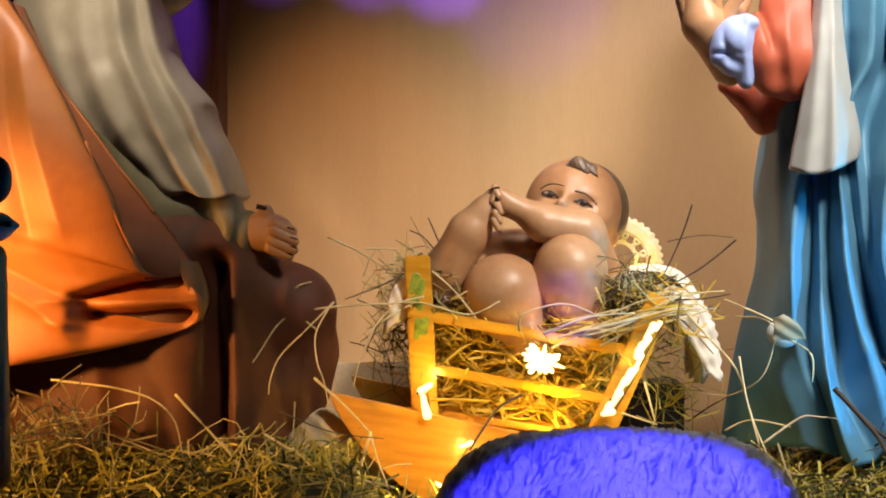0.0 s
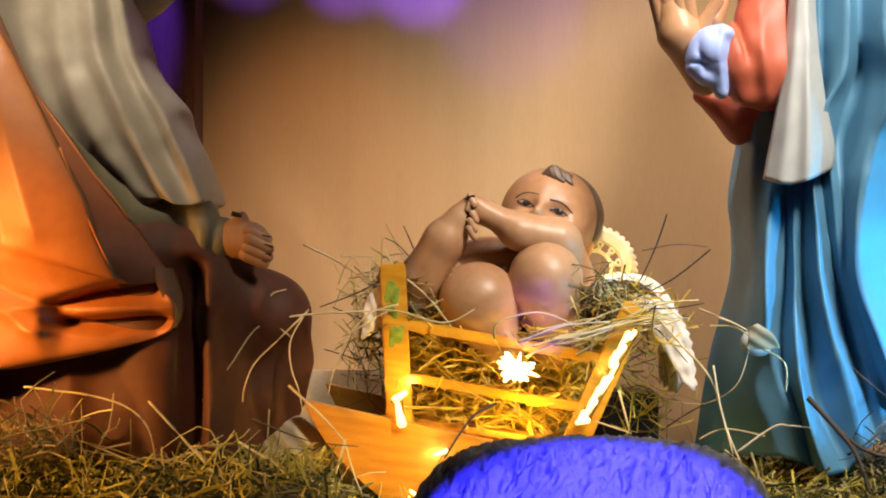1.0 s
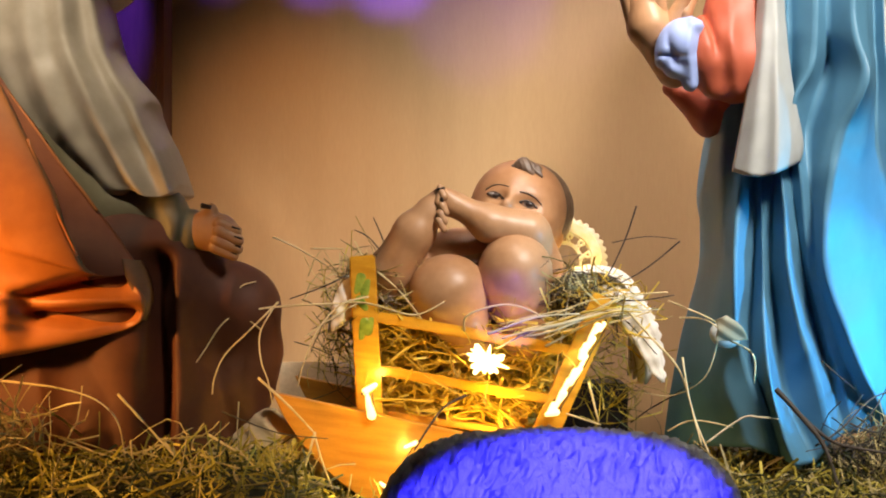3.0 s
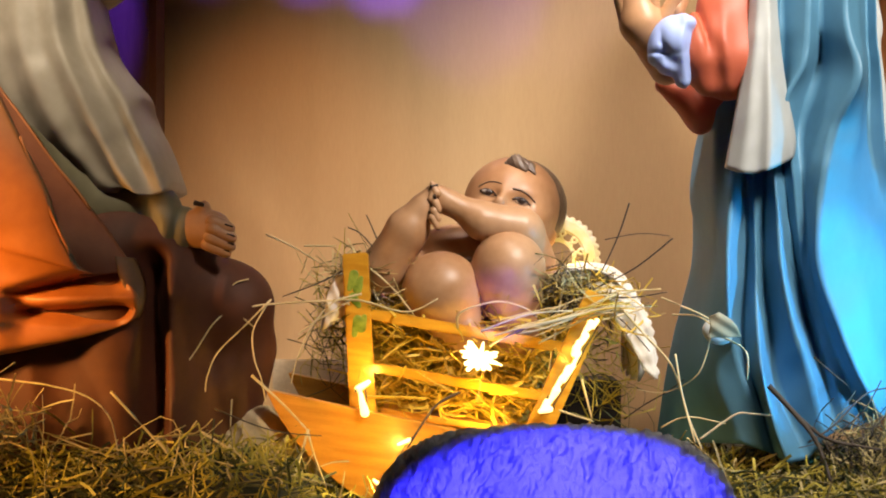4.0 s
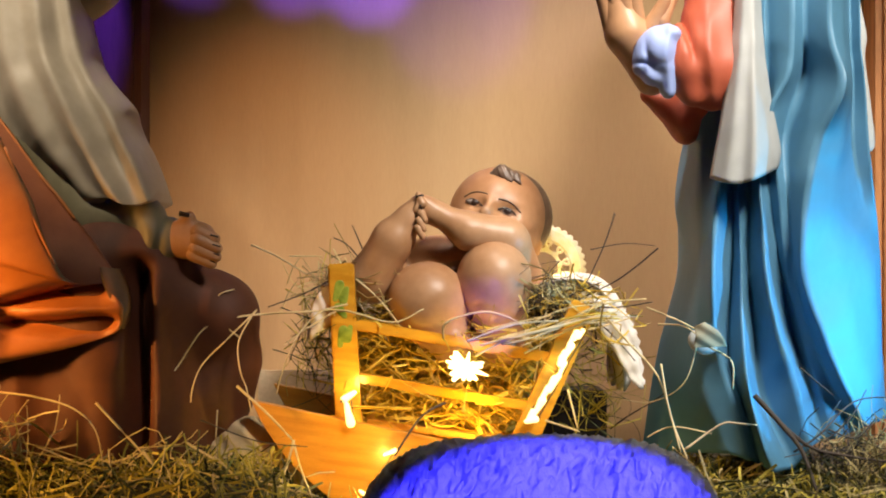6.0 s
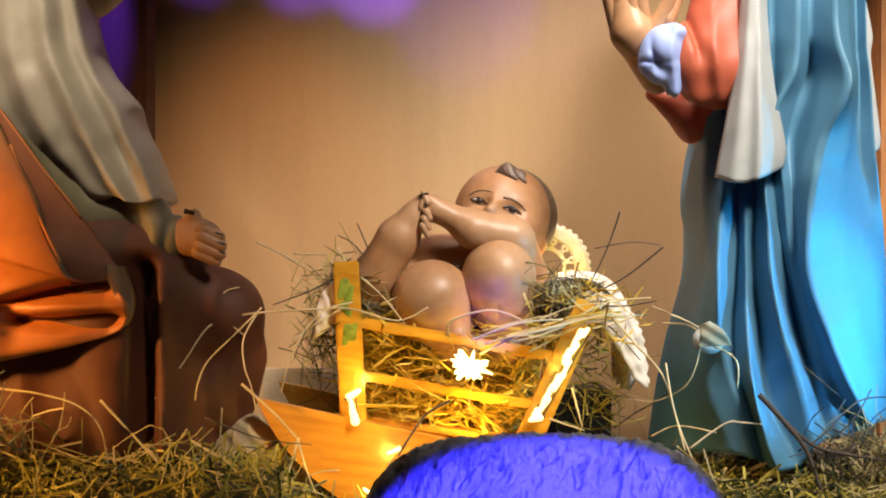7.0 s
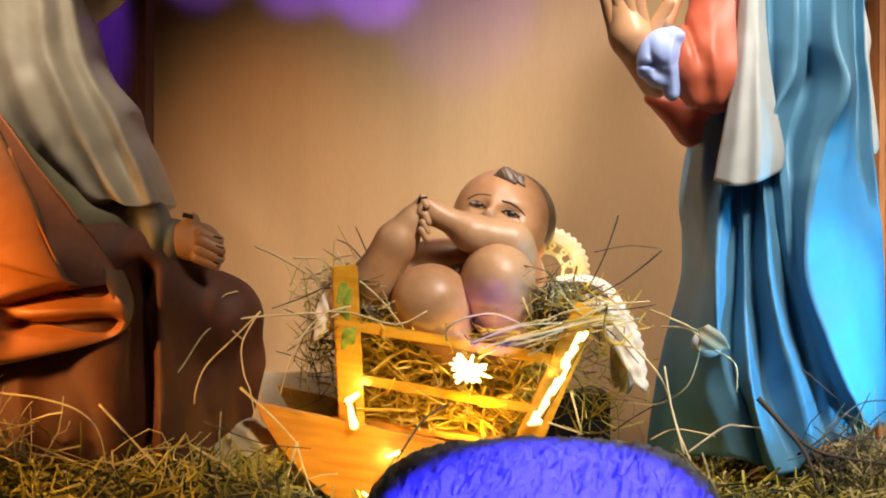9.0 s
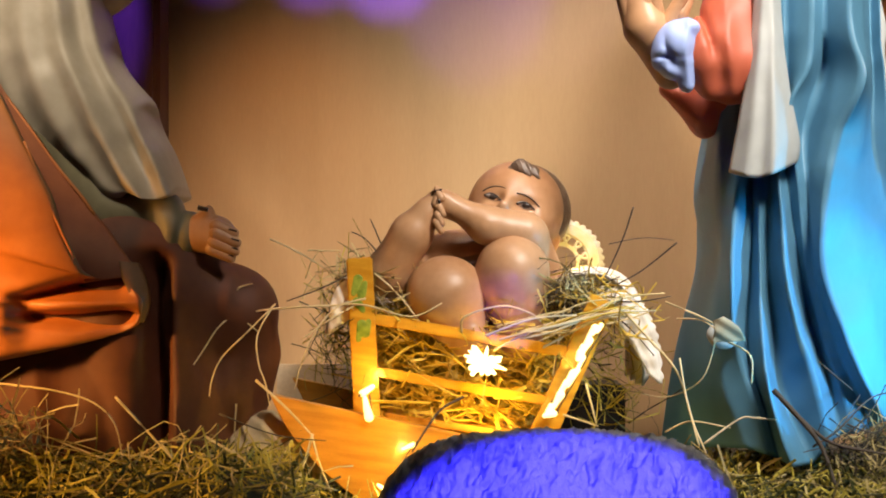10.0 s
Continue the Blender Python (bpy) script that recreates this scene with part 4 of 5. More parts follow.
joseph.append(sculpt([("c", (-0.3771, -0.06, 0.2915), (-0.3412, -0.065, 0.2891), 0.026, 0.027), ("c", (-0.3598, -0.07, 0.3069), (-0.3512, -0.075, 0.3215), 0.012, 0.009), ("e", (-0.6064, -0.02, 0.8832), (0.07, 0.085, 0.10))], M_SKIN, 0.004, 0.008))
joseph.append(sculpt([("e", (-0.3965, 0.05, 0.09011), (0.115, 0.11, 0.135)), ("c", (-0.3321, 0.03, 0.1786), (-0.3679, 0.05, 0.04669), 0.062, 0.064), ("c", (-0.3214, 0.04, 0.117), (-0.3269, 0.05, 0.07537), 0.052, 0.040),
        ("c", (-0.3921, -0.02, 0.2164), (-0.3276, 0, 0.1839), 0.060, 0.056), ("c", (-0.4816, -0.01, 0.2002), (-0.4896, -0.01, -0.02303), 0.11, 0.11),
        ("c", (-0.596, 0, 0.1839), (-0.604, 0, -0.02438), 0.12, 0.12), ("c", (-0.734, 0.03, 0.1827), (-0.7503, 0.03, -0.02844), 0.13, 0.13), ("c", (-0.4477, -0.02, 0.2482), (-0.4338, -0.01, -0.007078), 0.09, 0.10),
        ("c", (-0.6483, 0.13, 0.6963), (-0.6232, 0.1, 0.2301), 0.11, 0.12)], M_BROWN, 0.005, 0.03, tunic_folds))
# cloak: bright outer fold, then the turned-back inner fold with its thin edge
joseph.append(drape([(-0.8682, -0.04, 0.6731), (-0.8561, -0.07, 0.5046), (-0.848, -0.09, 0.3488), (-0.844, -0.1, 0.2185), (-0.8363, -0.1, 0.09618)],
      [(-0.7216, -0.1, 0.6389), (-0.6623, -0.13, 0.5583), (-0.6231, -0.14, 0.4894), (-0.5828, -0.15, 0.4123), (-0.5441, -0.155, 0.339), (-0.5329, -0.155, 0.2981), (-0.5151, -0.155, 0.2608), (-0.4969, -0.15, 0.2347), (-0.454, -0.135, 0.2231), (-0.4331, -0.12, 0.2054), (-0.4316, -0.12, 0.1887), (-0.4422, -0.12, 0.166), (-0.494, -0.125, 0.1474), (-0.5757, -0.13, 0.1288), (-0.6359, -0.13, 0.1175)],
      M_ORANGE, 0.05, cloak_folds, 0.02, 110, 150))
# inner fold, facing away, with its shade put into the colour
joseph.append(drape([(-0.6903, -0.125, 0.6043), (-0.6277, -0.125, 0.491), (-0.5885, -0.13, 0.4137), (-0.5504, -0.14, 0.3395), (-0.5391, -0.14, 0.2982), (-0.5206, -0.145, 0.2608), (-0.5039, -0.14, 0.2255)],
      [(-0.6849, -0.1, 0.6007), (-0.6375, -0.1, 0.5013), (-0.584, -0.1, 0.4279), (-0.5407, -0.105, 0.3673), (-0.4899, -0.11, 0.3062), (-0.4569, -0.115, 0.2629), (-0.4384, -0.12, 0.2341)], M_LINING_SHADE, 0.004, None, 0.012, 20, 60))
# strap beside the cloak, in the brown with its light painted in
joseph.append(drape([(-0.4622, -0.125, 0.2539), (-0.4566, -0.13, 0.2306), (-0.443, -0.13, 0.2004), (-0.4384, -0.12, 0.1736)], [(-0.4397, -0.11, 0.2507), (-0.4281, -0.115, 0.2227), (-0.425, -0.115, 0.1961), (-0.4337, -0.11, 0.1701)], M_BROWNLIT, 0.006, None, 0.02, 12, 30))
joseph.append((*tube([(-0.6537, -0.102, 0.5149), (-0.5959, -0.104, 0.4429), (-0.5519, -0.106, 0.3825), (-0.5181, -0.11, 0.3428), (-0.4986, -0.112, 0.3161)], 0.0022), M_ORANGE))
joseph.append((*tube([(-0.5785, -0.165, 0.4112), (-0.5512, -0.17, 0.3459), (-0.5344, -0.172, 0.3074), (-0.5113, -0.17, 0.2572)], 0.0022), M_ORANGE))
joseph.append(sculpt([("e", (-0.6349, 0.01, 0.9037), (0.08, 0.09, 0.10))], M_HAIR, 0.006, 0.02))
for a, b in (((-0.338, -0.085, 0.3013), (-0.3141, -0.085, 0.292)), ((-0.3375, -0.088, 0.2912), (-0.3109, -0.086, 0.2789)), ((-0.3401, -0.086, 0.2797), (-0.313, -0.082, 0.2674)), ((-0.3439, -0.082, 0.2705), (-0.3198, -0.078, 0.2581))):
    joseph.append(sculpt([("c", a, b, 0.0105, 0.0075)], M_SKIN, 0.003, 0.005))
    joseph.append((*tube([(b[0] - 0.006, b[1] - 0.007, b[2] + 0.005), (b[0] + 0.005, b[1] - 0.006, b[2] + 0.002)], 0.0018, 0.0012), M_DARK))
joseph.append((*tube([(-0.3625, -0.09, 0.3265), (-0.3487, -0.09, 0.3235)], 0.004, 0.003), M_DARK))
statue("kneeling_man_statue", joseph, "painted plaster kneeling man statue in grey robe and orange cloak", "statue")

# ------------------------------------------------------------------ sheep statue
SH = (0.1038, -0.5, -0.006164)
curls = np.array([(x + random.uniform(-0.007, 0.007), z + random.uniform(-0.006, 0.006)) for j, z in enumerate(np.arange(-0.3, 0.3, 0.024)) for x in np.arange(-0.3 + 0.012 * (j % 2), 0.3, 0.022)])
curl_depth = np.array([random.uniform(0.006, 0.021) for _ in curls])
curl_slant = np.array([random.uniform(0.1, 0.9) for _ in curls])


def fleece(P):
    """Short slanting comma-shaped clefts between soft curls."""
    x = P[:, 0] - SH[0]
    s = np.where(np.abs(P[:, 1] + 0.5) > 1e-6, np.arctan2(-(P[:, 1] + 0.5), P[:, 2] + 0.06), 0) * 0.11
    x = x + 0.004 * np.sin(s * 90 + x * 30)
    out = (0.0016 * np.sin(x * 330 + 3 * np.sin(s * 150)) * np.sin(s * 210 + 2 * np.sin(x * 120)) + 0.0014 * np.sin(x * 610 + s * 300)).astype(np.float32)
    for a in range(0, len(P), 20000):
        dx, ds = x[a:a + 20000, None] - curls[:, 0], s[a:a + 20000, None] - curls[:, 1]
        near = np.argpartition(np.abs(dx) + 0.6 * np.abs(ds), 2, axis=1)[:, :3]
        r = np.arange(len(dx))
        for c in range(3):
            j = near[:, c]
            u, v = dx[r, j] + curl_slant[j] * ds[r, j] + 22 * ds[r, j] ** 2, ds[r, j]
            w = np.where(u > 0, 0.0062, 0.0024)
            out[a:a + 20000] += curl_depth[j] * (0.30 + 1.1 * np.exp(-((curls[j, 1] - 0.045) / 0.034) ** 2)) * np.exp(-(u / w) ** 2 - (v / 0.010) ** 2)
    return out


sheep = [sculpt([("e", (SH[0], -0.5, -0.025), (0.180, 0.12, 0.088)), ("c", (SH[0] - 0.10, -0.5, -0.035), (SH[0] + 0.1, -0.5, -0.035), 0.095, 0.095)], M_FLEECE, 0.0025, 0.05, fleece),
         sculpt([("c", (SH[0] + 0.10, -0.62, -0.09), (SH[0] + 0.16, -0.66, -0.10), 0.03, 0.02)], M_FLEECE, 0.006, 0.01)]
statue("sheep_statue", sheep, "white plaster sheep statue with curled fleece, lit blue", "statue")

# ------------------------------------------------------------------ boxes, fairy lights, stems
slab("black_box", (-0.2684, 0.44, -0.06469), tuple(a + b for a, b in zip((0.2751, 0.44, 0.03921), (0, 0.1, 0))), M_BLACK, 0.006, label="black plastic crate on the ground behind the cradle", category="crate")
slab("cardboard_box", (-0.3145, 0.4, -0.08799), tuple(a + b for a, b in zip((-0.1819, 0.4, 0.07496), (0, 0.03, 0))), M_CARD, 0.003, label="plain beige cardboard box behind the cradle", category="box")
paper = sculpt([("e", (-0.2915, 0.03, -0.02438), (0.055, 0.05, 0.070)), ("e", (-0.2409, 0.05, -0.03934), (0.07, 0.05, 0.055)), ("e", (-0.3347, 0.02, -0.04729), (0.05, 0.05, 0.055))], M_PAPER, 0.004, 0.02,
               lambda P: 0.004 * np.abs(np.sin(P[:, 0] * 95 + 2 * np.sin(P[:, 2] * 70))) + 0.004 * np.abs(np.sin(P[:, 2] * 80 + P[:, 0] * 60)))
tagged(new("crumpled_paper", mesh_of("crumpled_paper", [paper], False)), "crumpled beige kraft paper half under the hay", "paper")

# ------------------------------------------------------------------ string of lights on the cradle
lights = thing("fairy_lights", CR, "lit string of warm fairy lights along the cradle posts", "fairy lights")
BULBS = [(0.2163, -0.03, 0.3146), (0.2105, -0.031, 0.2994), (0.2023, -0.03, 0.2805), (0.198, -0.032, 0.2656), (0.1912, -0.03, 0.2484), (0.1856, -0.032, 0.2317), (0.1799, -0.03, 0.2179), (0.1723, -0.031, 0.1992), (0.1657, -0.033, 0.1841), (-0.02421, -0.06, 0.117), (-0.05038, -0.06, 0.05626), (-0.0839, -0.03, 0.1503), (-0.08768, -0.03, 0.1594), (-0.09313, -0.03, 0.1793), (0.155, 0.17, 0.3745)]
more = [tuple((Vector(a) + Vector(b)) / 2) for a, b in zip(BULBS[:8], BULBS[1:9])]
BULBS = [q for pair in zip(BULBS[:8], more) for q in pair] + BULBS[8:]
for a, b in ((0, 17), (17, 19), (19, 22)):
    ob = new("wire", mesh_of("wire", [(*tube([(q[0] + 0.002, q[1] + 0.006, q[2] - 0.004) for q in BULBS[a:b]], 0.0009, sides=5, steps=6), M_TWIG)]))
    ob.parent = lights
for i, b in enumerate(BULBS):
    d = (Vector(BULBS[min(i + 1, len(BULBS) - 1)]) - Vector(BULBS[max(i - 1, 0)])).normalized() * random.uniform(0.004, 0.010)
    r = random.uniform(0.0034, 0.0068)
    b = (b[0] + random.uniform(-0.010, -0.001), b[1], b[2] + random.uniform(-0.003, 0.003))
    o = new("bulb", mesh_of("bulb", [sculpt([("c", (b[0] - d.x, b[1], b[2] - d.z), (b[0] + d.x, b[1], b[2] + d.z), r, r * 0.7)], M_BULB, 0.002, 0.004)]))
    o.parent = lights
    e = Vector((b[0], b[1] + 0.004, b[2])) - d
    k = new("socket", mesh_of("socket", [(*tube([tuple(e - d.normalized() * 0.002), tuple(e - d.normalized() * 0.007)], 0.0018, sides=6), M_TWIG)]))
    k.parent = o
flower = []
for k in range(64):
    a = random.uniform(0, 2 * math.pi)
    c = Vector((0.06199, -0.012, 0.2433))
    e = c + Vector((math.cos(a) * 1.15, -0.3, math.sin(a) * 0.75)) * random.uniform(0.006, 0.031)
    flower.append(sculpt([("c", tuple(c.lerp(e, 0.4)), tuple(e), 0.0034, random.uniform(0.0010, 0.0034))], M_LED, 0.0015, 0.006))
ob = new("flower_lamp", mesh_of("flower_lamp", flower))
ob.parent = lights
tagged(ob, "glowing white flower-shaped lamp")
# Spots added for the bulbs' glow, facing inward; the 0.62 one has no bulb.
for b, watts in ((((0.1883, -0.055, 0.25), 0.12), ((0.06379, -0.04, 0.2393), 0.40), ((-0.03527, -0.1, 0.09729), 0.38), ((-0.08585, -0.05, 0.1957), 0.25), ((0.07948, -0.02, 0.1705), 0.62), ((0.1869, 0.17, 0.4001), 0.18))):
    e = CR @ Vector(b)
    lamp("fairy_glow_fill", "SPOT", tuple(e), tuple(e + Vector((0, 0.1, -0.01))), watts, (1.0, 0.66, 0.10), 0.008, 150, 0.3)
# Extra spot added to brighten the hay left of the rocker.
e = CR @ Vector((-0.05038, -0.075, 0.05626))
lamp("fairy_glow_fill", "SPOT", tuple(e), tuple(e + Vector((-0.10, -0.05, -0.045))), 0.9, (1.0, 0.70, 0.10), 0.008, 150, 0.4)

# ------------------------------------------------------------------ painted leaves on the post
for a, b in (((-0.1319, -0.003, 0.3319), (-0.1352, -0.003, 0.3111)), ((-0.1241, -0.003, 0.3128), (-0.1216, -0.003, 0.3278)), ((-0.1175, -0.003, 0.2693), (-0.119, -0.003, 0.2473)), ((-0.1109, -0.003, 0.2582), (-0.1086, -0.003, 0.2747)), ((-0.1286, -0.003, 0.3), (-0.1189, -0.003, 0.2893))):
    v, f, m = sculpt([("c", a, b, 0.007, 0.004)], M_LEAFPAINT, 0.002, 0.004)
    v[:, 1] = -0.0012 + (v[:, 1] + 0.003) * 0.12
    o = new("painted_leaf", mesh_of("painted_leaf", [(v, f, m)]))
    o.parent = cradle
    tagged(o, "green painted leaf")

# ------------------------------------------------------------------ single stems and twigs
def stem(name, material, r, pts):
    """One loose bent stem or twig."""
    material = M_STEM if material is M_STRAW else material
    ob = new(name, mesh_of(name, [(*tube(pts, r * 1.2, r * 0.75, 6, 6), material)]))
    return tagged(ob, "long dry bent straw stem" if name == "straw_stem" else "thin dark dry bare twig", "straw" if name == "straw_stem" else "twig", "loose stems round the cradle")


stem("straw_stem", M_STRAW, 0.0017, [(-0.4573, -0.17, 0.07621), (-0.4036, -0.18, 0.02204), (-0.3487, -0.2, -0.03079)])
stem("straw_stem", M_STRAW, 0.0014, [(-0.3921, -0.19, 0.01743), (-0.3523, -0.2, -0.03371)])
stem("straw_stem", M_STRAW, 0.0014, [(-0.6205, -0.18, 0.09556), (-0.5764, -0.18, 0.09041), (-0.5323, -0.18, 0.08453), (-0.4845, -0.18, 0.06982), (-0.4551, -0.18, 0.04042), (-0.4441, -0.18, -0.01472)])
stem("straw_stem", M_STRAW, 0.0016, [(-0.3425, -0.15, 0.02204), (-0.2542, -0.17, -0.02206), (-0.1647, -0.18, -0.04413)])
stem("straw_stem", M_STRAW, 0.0019, [(-0.2888, -0.05, 0.08806), (-0.2446, -0.06, 0.04996), (-0.2086, -0.07, 0.01456)])
stem("straw_stem", M_STRAW, 0.0017, [(-0.2078, -0.07, 0.01611), (-0.2176, -0.08, -0.02127), (-0.2278, -0.1, -0.05671)])
stem("straw_stem", M_STRAW, 0.0015, [(-0.2094, -0.07, 0.01611), (-0.1976, -0.08, -0.02127), (-0.1804, -0.1, -0.05824)])
stem("straw_stem", M_STRAW, 0.0013, [(-0.4338, -0.2, 0.0187), (-0.4302, -0.2, -0.01915), (-0.428, -0.2, -0.04826)])
stem("straw_stem", M_STRAW, 0.0012, [(-0.5296, -0.19, 0.02182), (-0.4638, -0.19, -0.003055), (-0.398, -0.19, -0.01476)])
stem("straw_stem", M_STRAW, 0.0013, [(-0.273, -0.02, 0.2839), (-0.2373, -0.02, 0.268), (-0.1995, 0, 0.244)])
stem("straw_stem", M_STRAW, 0.0012, [(-0.2211, 0, 0.268), (-0.177, 0.02, 0.268)])
stem("straw_stem", M_STRAW, 0.0014, [(-0.1474, 0, 0.1919), (-0.2599, -0.03, 0.1867), (-0.3123, -0.05, 0.1781), (-0.3381, -0.06, 0.1629), (-0.3675, -0.07, 0.1169), (-0.4029, -0.08, 0.0698)])
stem("straw_stem", M_STRAW, 0.0013, [(-0.2639, -0.03, 0.193), (-0.3006, -0.05, 0.1546), (-0.3342, -0.06, 0.1201), (-0.3466, -0.07, 0.08978), (-0.3497, -0.07, 0.06729)])
stem("straw_stem", M_STRAW, 0.0011, [(-0.2862, -0.04, 0.154), (-0.3123, -0.05, 0.1781), (-0.3209, -0.05, 0.1976), (-0.3123, -0.05, 0.2156), (-0.2941, -0.04, 0.2217)])
stem("straw_stem", M_STRAW, 0.0012, [(-0.2678, -0.03, 0.189), (-0.2865, -0.05, 0.1507), (-0.2836, -0.06, 0.1123), (-0.2742, -0.06, 0.08502), (-0.268, -0.06, 0.05386)])
stem("straw_stem", M_STRAW, 0.0013, [(-0.1387, -0.01, 0.2002), (-0.177, -0.03, 0.189), (-0.2066, -0.05, 0.1546), (-0.2252, -0.06, 0.1084), (-0.2329, -0.06, 0.07723)])
stem("straw_stem", M_STRAW, 0.0012, [(-0.1547, -0.01, 0.1907), (-0.1967, -0.03, 0.1653), (-0.2249, -0.04, 0.1446)])
stem("twig", M_TWIG, 0.0010, [(-0.3318, -0.1, 0.04649), (-0.2553, -0.1, 0.0182), (-0.1874, -0.09, 0.009308)])
stem("twig", M_TWIG, 0.0011, [(-0.1407, 0.02, 0.2477), (-0.1954, 0, 0.2175), (-0.2504, -0.01, 0.1963)])
stem("twig", M_TWIG, 0.0011, [(-0.1185, 0.06, 0.2555), (-0.1432, 0.06, 0.2843), (-0.1638, 0.06, 0.295)])
stem("twig", M_TWIG, 0.0010, [(-0.1196, 0.08, 0.272), (-0.132, 0.08, 0.3011), (-0.1378, 0.08, 0.3135)])
stem("straw_stem", M_STRAW, 0.0013, [(0.2787, -0.05, 0.1976), (0.3195, -0.09, 0.1798), (0.3501, -0.1, 0.1634)])
stem("straw_stem", M_STRAW, 0.0012, [(0.2943, -0.05, 0.1742), (0.3234, -0.09, 0.1737), (0.3455, -0.1, 0.1573)])
stem("straw_stem", M_STRAW, 0.0012, [(0.3562, -0.1, 0.1459), (0.385, -0.11, 0.1274), (0.3865, -0.11, 0.08941)])
stem("straw_stem", M_STRAW, 0.0015, [(0.227, -0.02, 0.1807), (0.2552, -0.05, 0.1468), (0.2874, -0.1, 0.1054), (0.3044, -0.14, 0.03956), (0.3178, -0.16, 0.003214)])
stem("straw_stem", M_STRAW, 0.0013, [(0.2913, -0.1, 0.1229), (0.2969, -0.13, 0.06856), (0.3089, -0.16, 0.01212)])
stem("straw_stem", M_STRAW, 0.0008, [(0.3394, -0.1, 0.1459), (0.3218, -0.1, 0.09618), (0.2851, -0.06, 0.06788), (0.2508, -0.02, 0.06722)])
stem("straw_stem", M_HUSK, 0.0015, [(0.3179, -0.14, 0.01256), (0.3644, -0.14, 0.04556), (0.3869, -0.14, 0.04705), (0.4131, -0.14, 0.04481)])
stem("straw_stem", M_STRAW, 0.0012, [(0.2695, -0.12, 0.02593), (0.3021, -0.13, 0.04144), (0.3532, -0.14, 0.03356)])
stem("twig", M_TWIG, 0.0032, [(0.4054, -0.16, 0.08637), (0.4389, -0.17, 0.04887), (0.4639, -0.18, 0.01468), (0.4775, -0.2, -0.03371)])
stem("twig", M_TWIG, 0.0022, [(0.4389, -0.17, 0.05035), (0.4773, -0.17, 0.01932), (0.529, -0.17, 0.007494), (0.5947, -0.16, -0.002726)])
stem("twig", M_TWIG, 0.0014, [(0.4574, -0.16, 0.01212), (0.4956, -0.14, 0.03206), (0.5459, -0.12, 0.07363), (0.6009, -0.1, 0.07859)])
stem("twig", M_TWIG, 0.0010, [(0.474, -0.12, 0.1206), (0.498, -0.13, 0.0987), (0.5169, -0.13, 0.08363)])
stem("twig", M_TWIG, 0.0010, [(0.5007, -0.15, 0.02428), (0.5343, -0.15, 0.05561), (0.5579, -0.14, 0.09204)])
stem("twig", M_TWIG, 0.0012, [(0.5044, -0.15, 0.04069), (0.5417, -0.15, 0.0295), (0.5678, -0.15, 0.05561)])
stem("twig", M_TWIG, 0.0011, [(0.245, 0.05, 0.331), (0.2288, 0.06, 0.2802), (0.1983, 0.06, 0.2185), (0.1654, 0.06, 0.1815)])
stem("twig", M_TWIG, 0.0011, [(0.3039, 0.02, 0.2801), (0.2496, 0.04, 0.2353), (0.177, 0.05, 0.1983), (0.1442, 0.05, 0.1819)])
stem("twig", M_TWIG, 0.0007, [(0.2069, 0.02, 0.2777), (0.2554, 0.02, 0.2866), (0.2999, 0.02, 0.2833)])
stem("twig", M_TWIG, 0.0012, [(0.1461, 0.08, 0.2305), (0.177, 0.05, 0.2024), (0.2404, 0.03, 0.1949), (0.2959, 0.02, 0.2033)])
stem("twig", M_TWIG, 0.0011, [(0.1448, 0.06, 0.2267), (0.1893, 0.05, 0.1983), (0.2363, 0.03, 0.1583), (0.2704, 0.01, 0.1191)])
stem("twig", M_TWIG, 0.0010, [(0.1478, 0.08, 0.2072), (0.177, 0.05, 0.2106), (0.2241, 0.03, 0.2314)])
stem("twig", M_TWIG, 0.0010, [(0.2437, 0.1, 0.01234), (0.2707, 0.08, 0.03537), (0.2985, 0.04, 0.0583), (0.3172, 0, 0.07975)])
stem("twig", M_TWIG, 0.0018, [(-0.0007791, -0.06, 0.06632), (-0.0301, -0.08, 0.05205), (-0.05045, -0.1, 0.02738), (-0.06966, -0.12, -0.002082)])
stem("straw_stem", M_HUSK, 0.0024, [(0.0762, -0.02, 0.1506), (0.139, -0.03, 0.1653), (0.1786, -0.03, 0.1756), (0.2238, -0.02, 0.1847)])
stem("straw_stem", M_HUSK, 0.0015, [(0.07937, -0.02, 0.145), (0.1193, -0.03, 0.1535), (0.1707, -0.03, 0.1732), (0.2032, -0.02, 0.1847)])
stem("straw_stem", M_STRAW, 0.0015, [(-0.00316, -0.03, 0.1535), (0.001573, -0.04, 0.1761), (0.0519, -0.04, 0.191), (0.09165, -0.03, 0.1811), (0.1079, -0.02, 0.1688)])
stem("straw_stem", M_STRAW, 0.0015, [(-0.1778, -0.02, 0.191), (-0.1375, -0.03, 0.1914), (-0.07426, -0.03, 0.1756), (-0.03081, -0.03, 0.1946)])
stem("straw_stem", M_STRAW, 0.0016, [(0.1714, -0.02, 0.08151), (0.1849, -0.03, 0.02708)])
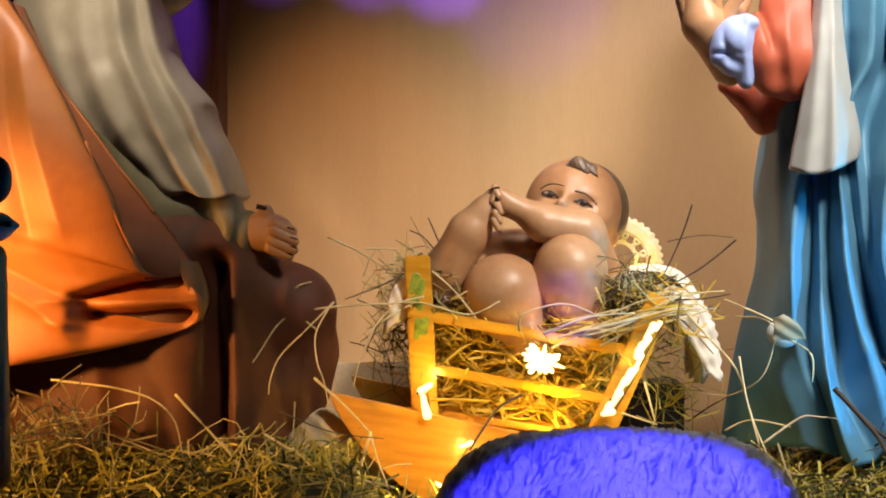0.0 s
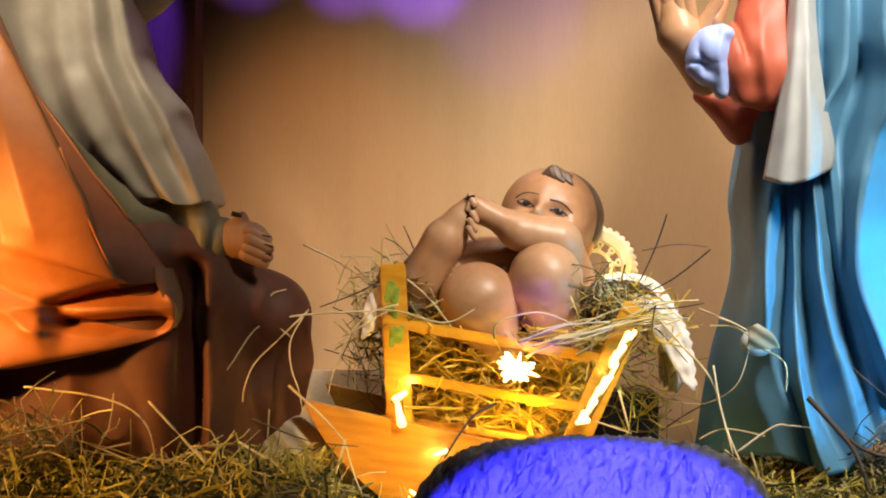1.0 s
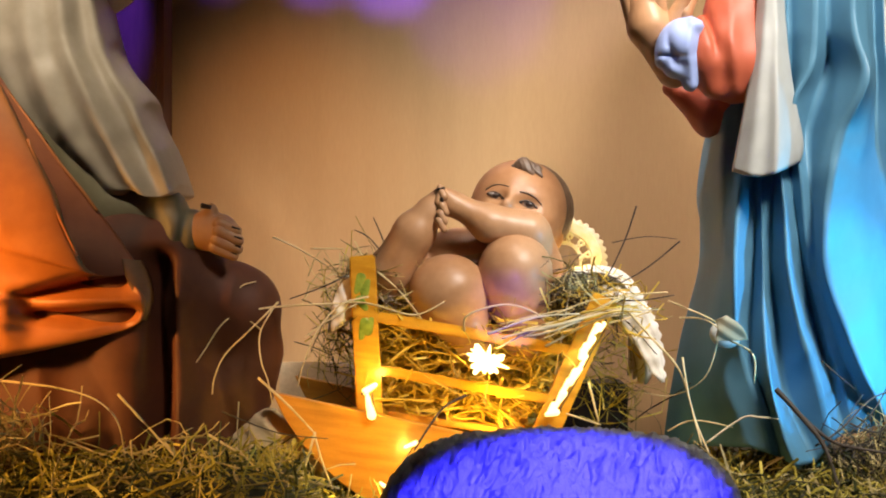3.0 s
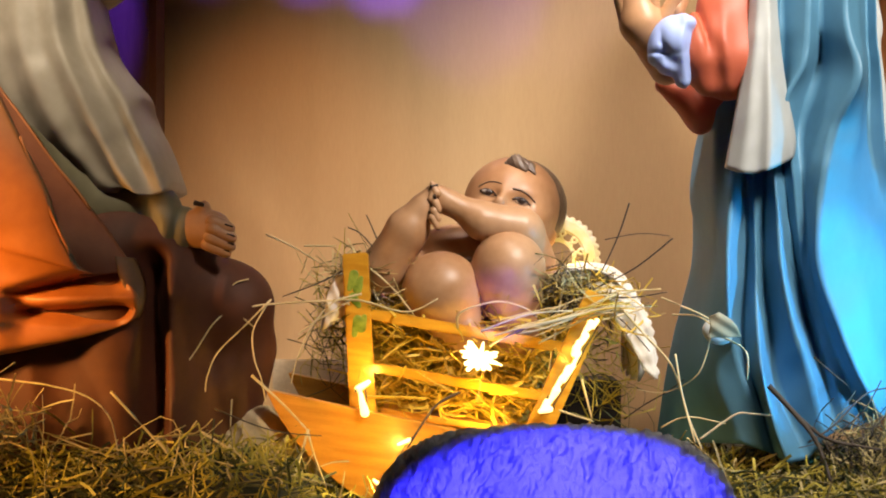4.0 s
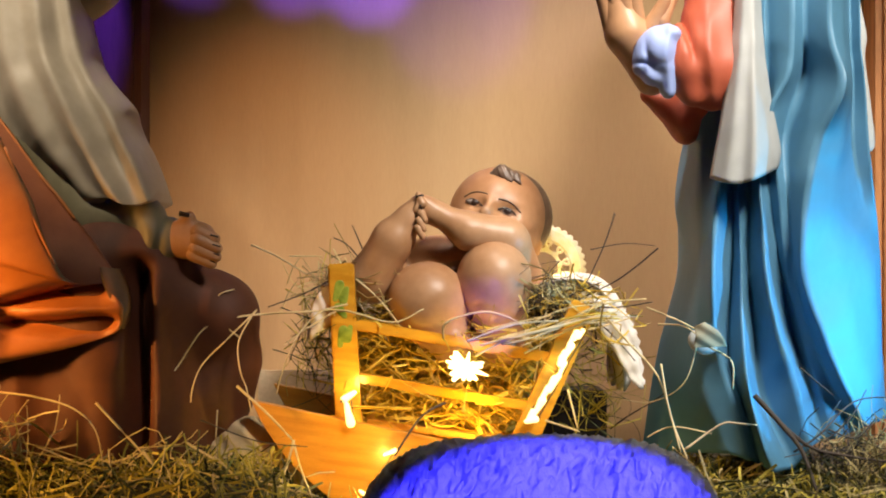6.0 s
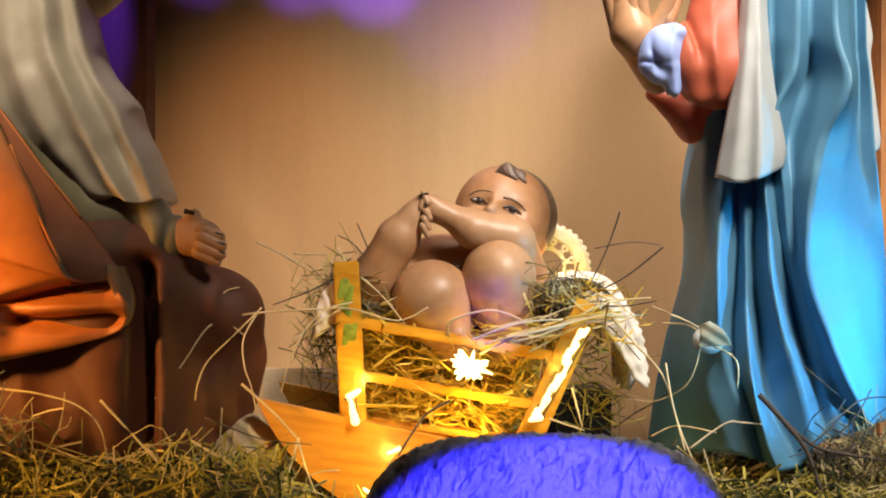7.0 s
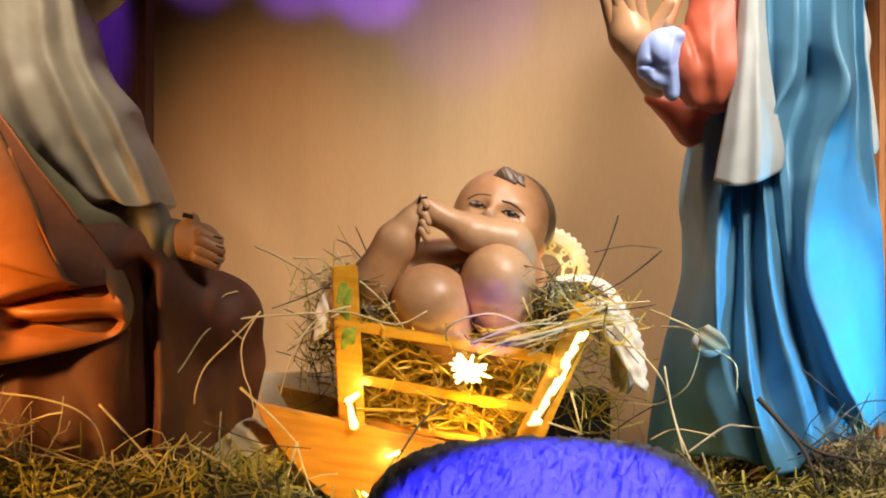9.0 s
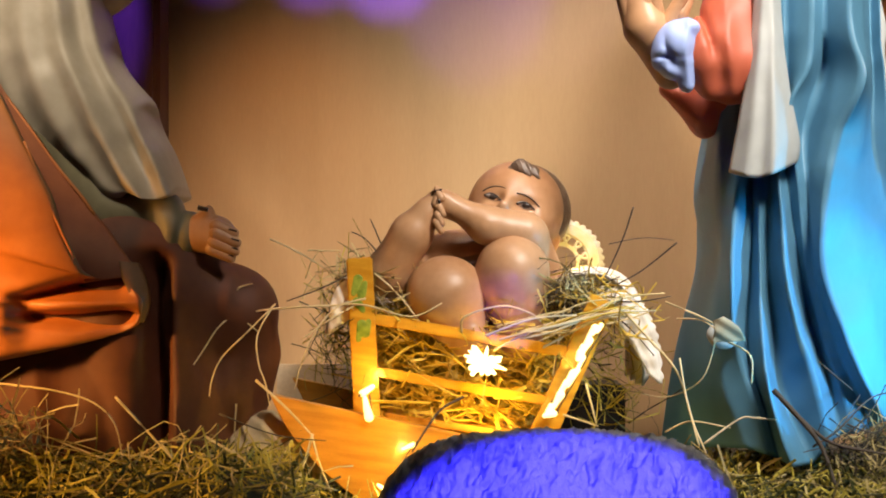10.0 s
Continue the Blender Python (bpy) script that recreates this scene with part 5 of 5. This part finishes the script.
stem("straw_stem", M_STRAW, 0.0014, [(0.139, -0.03, 0.03893), (0.188, -0.03, 0.02313)])
stem("straw_stem", M_STRAW, 0.0013, [(-0.1274, 0, 0.236), (-0.09532, 0, 0.2079), (-0.06328, 0, 0.1679)])
for k in range(26):
    a, b = Vector((0.1046, -0.01, 0.2916)), Vector((0.2496, -0.01, 0.346))
    p = a.lerp(b, random.random()) + Vector((0, random.uniform(-0.03, 0.03), random.gauss(0, 0.008)))
    d = (b - a).normalized().lerp(Vector((random.uniform(-1, 1), 0, random.uniform(-0.4, 0.8))), random.uniform(0.05, 0.5)).normalized() * random.uniform(0.03, 0.07)
    q = [CR @ (p - d), CR @ (p + Vector((0, 0, random.gauss(0, 0.005)))), CR @ (p + d)]
    stem("straw_stem", random.choice((M_HUSK, M_STRAW, M_CRADLESTRAW)), random.uniform(0.0008, 0.0018), q)
husk = drape([(0.3347, -0.11, 0.1746), (0.3355, -0.115, 0.1612), (0.3329, -0.112, 0.1458)], [(0.3476, -0.115, 0.1809), (0.3665, -0.12, 0.1675), (0.378, -0.115, 0.1475)], M_RAG, 0.003,
             lambda P: 0.0012 * np.sin(P[:, 0] * 210 + P[:, 2] * 330), 0.003, 16, 16)
tagged(new("dry_husk", mesh_of("dry_husk", [husk])), "pale dry husk caught on straw stems", "husk")

# ------------------------------------------------------------------ figurine at the edge
fig = [sculpt([("c", (-0.5711, -0.55, 0.26), (-0.5711, -0.55, 0.02606), 0.016, 0.020)], M_MUSTARD, 0.004, 0.01),
       sculpt([("e", (-0.5663, -0.55, 0.293), (0.019, 0.018, 0.016)), ("c", (-0.5603, -0.55, 0.2948), (-0.5411, -0.55, 0.2942), 0.006, 0.002)], M_VEIL, 0.003, 0.01),
       sculpt([("e", (-0.5484, -0.562, 0.2958), (0.004, 0.003, 0.004))], M_DARK, 0.0015, 0.004),
       sculpt([("e", (-0.5651, -0.55, 0.344), (0.016, 0.016, 0.026))], M_NAVY, 0.004, 0.01)]
statue("bird_figurine", fig, "small mustard bird figurine with white head and navy cap", "figurine")
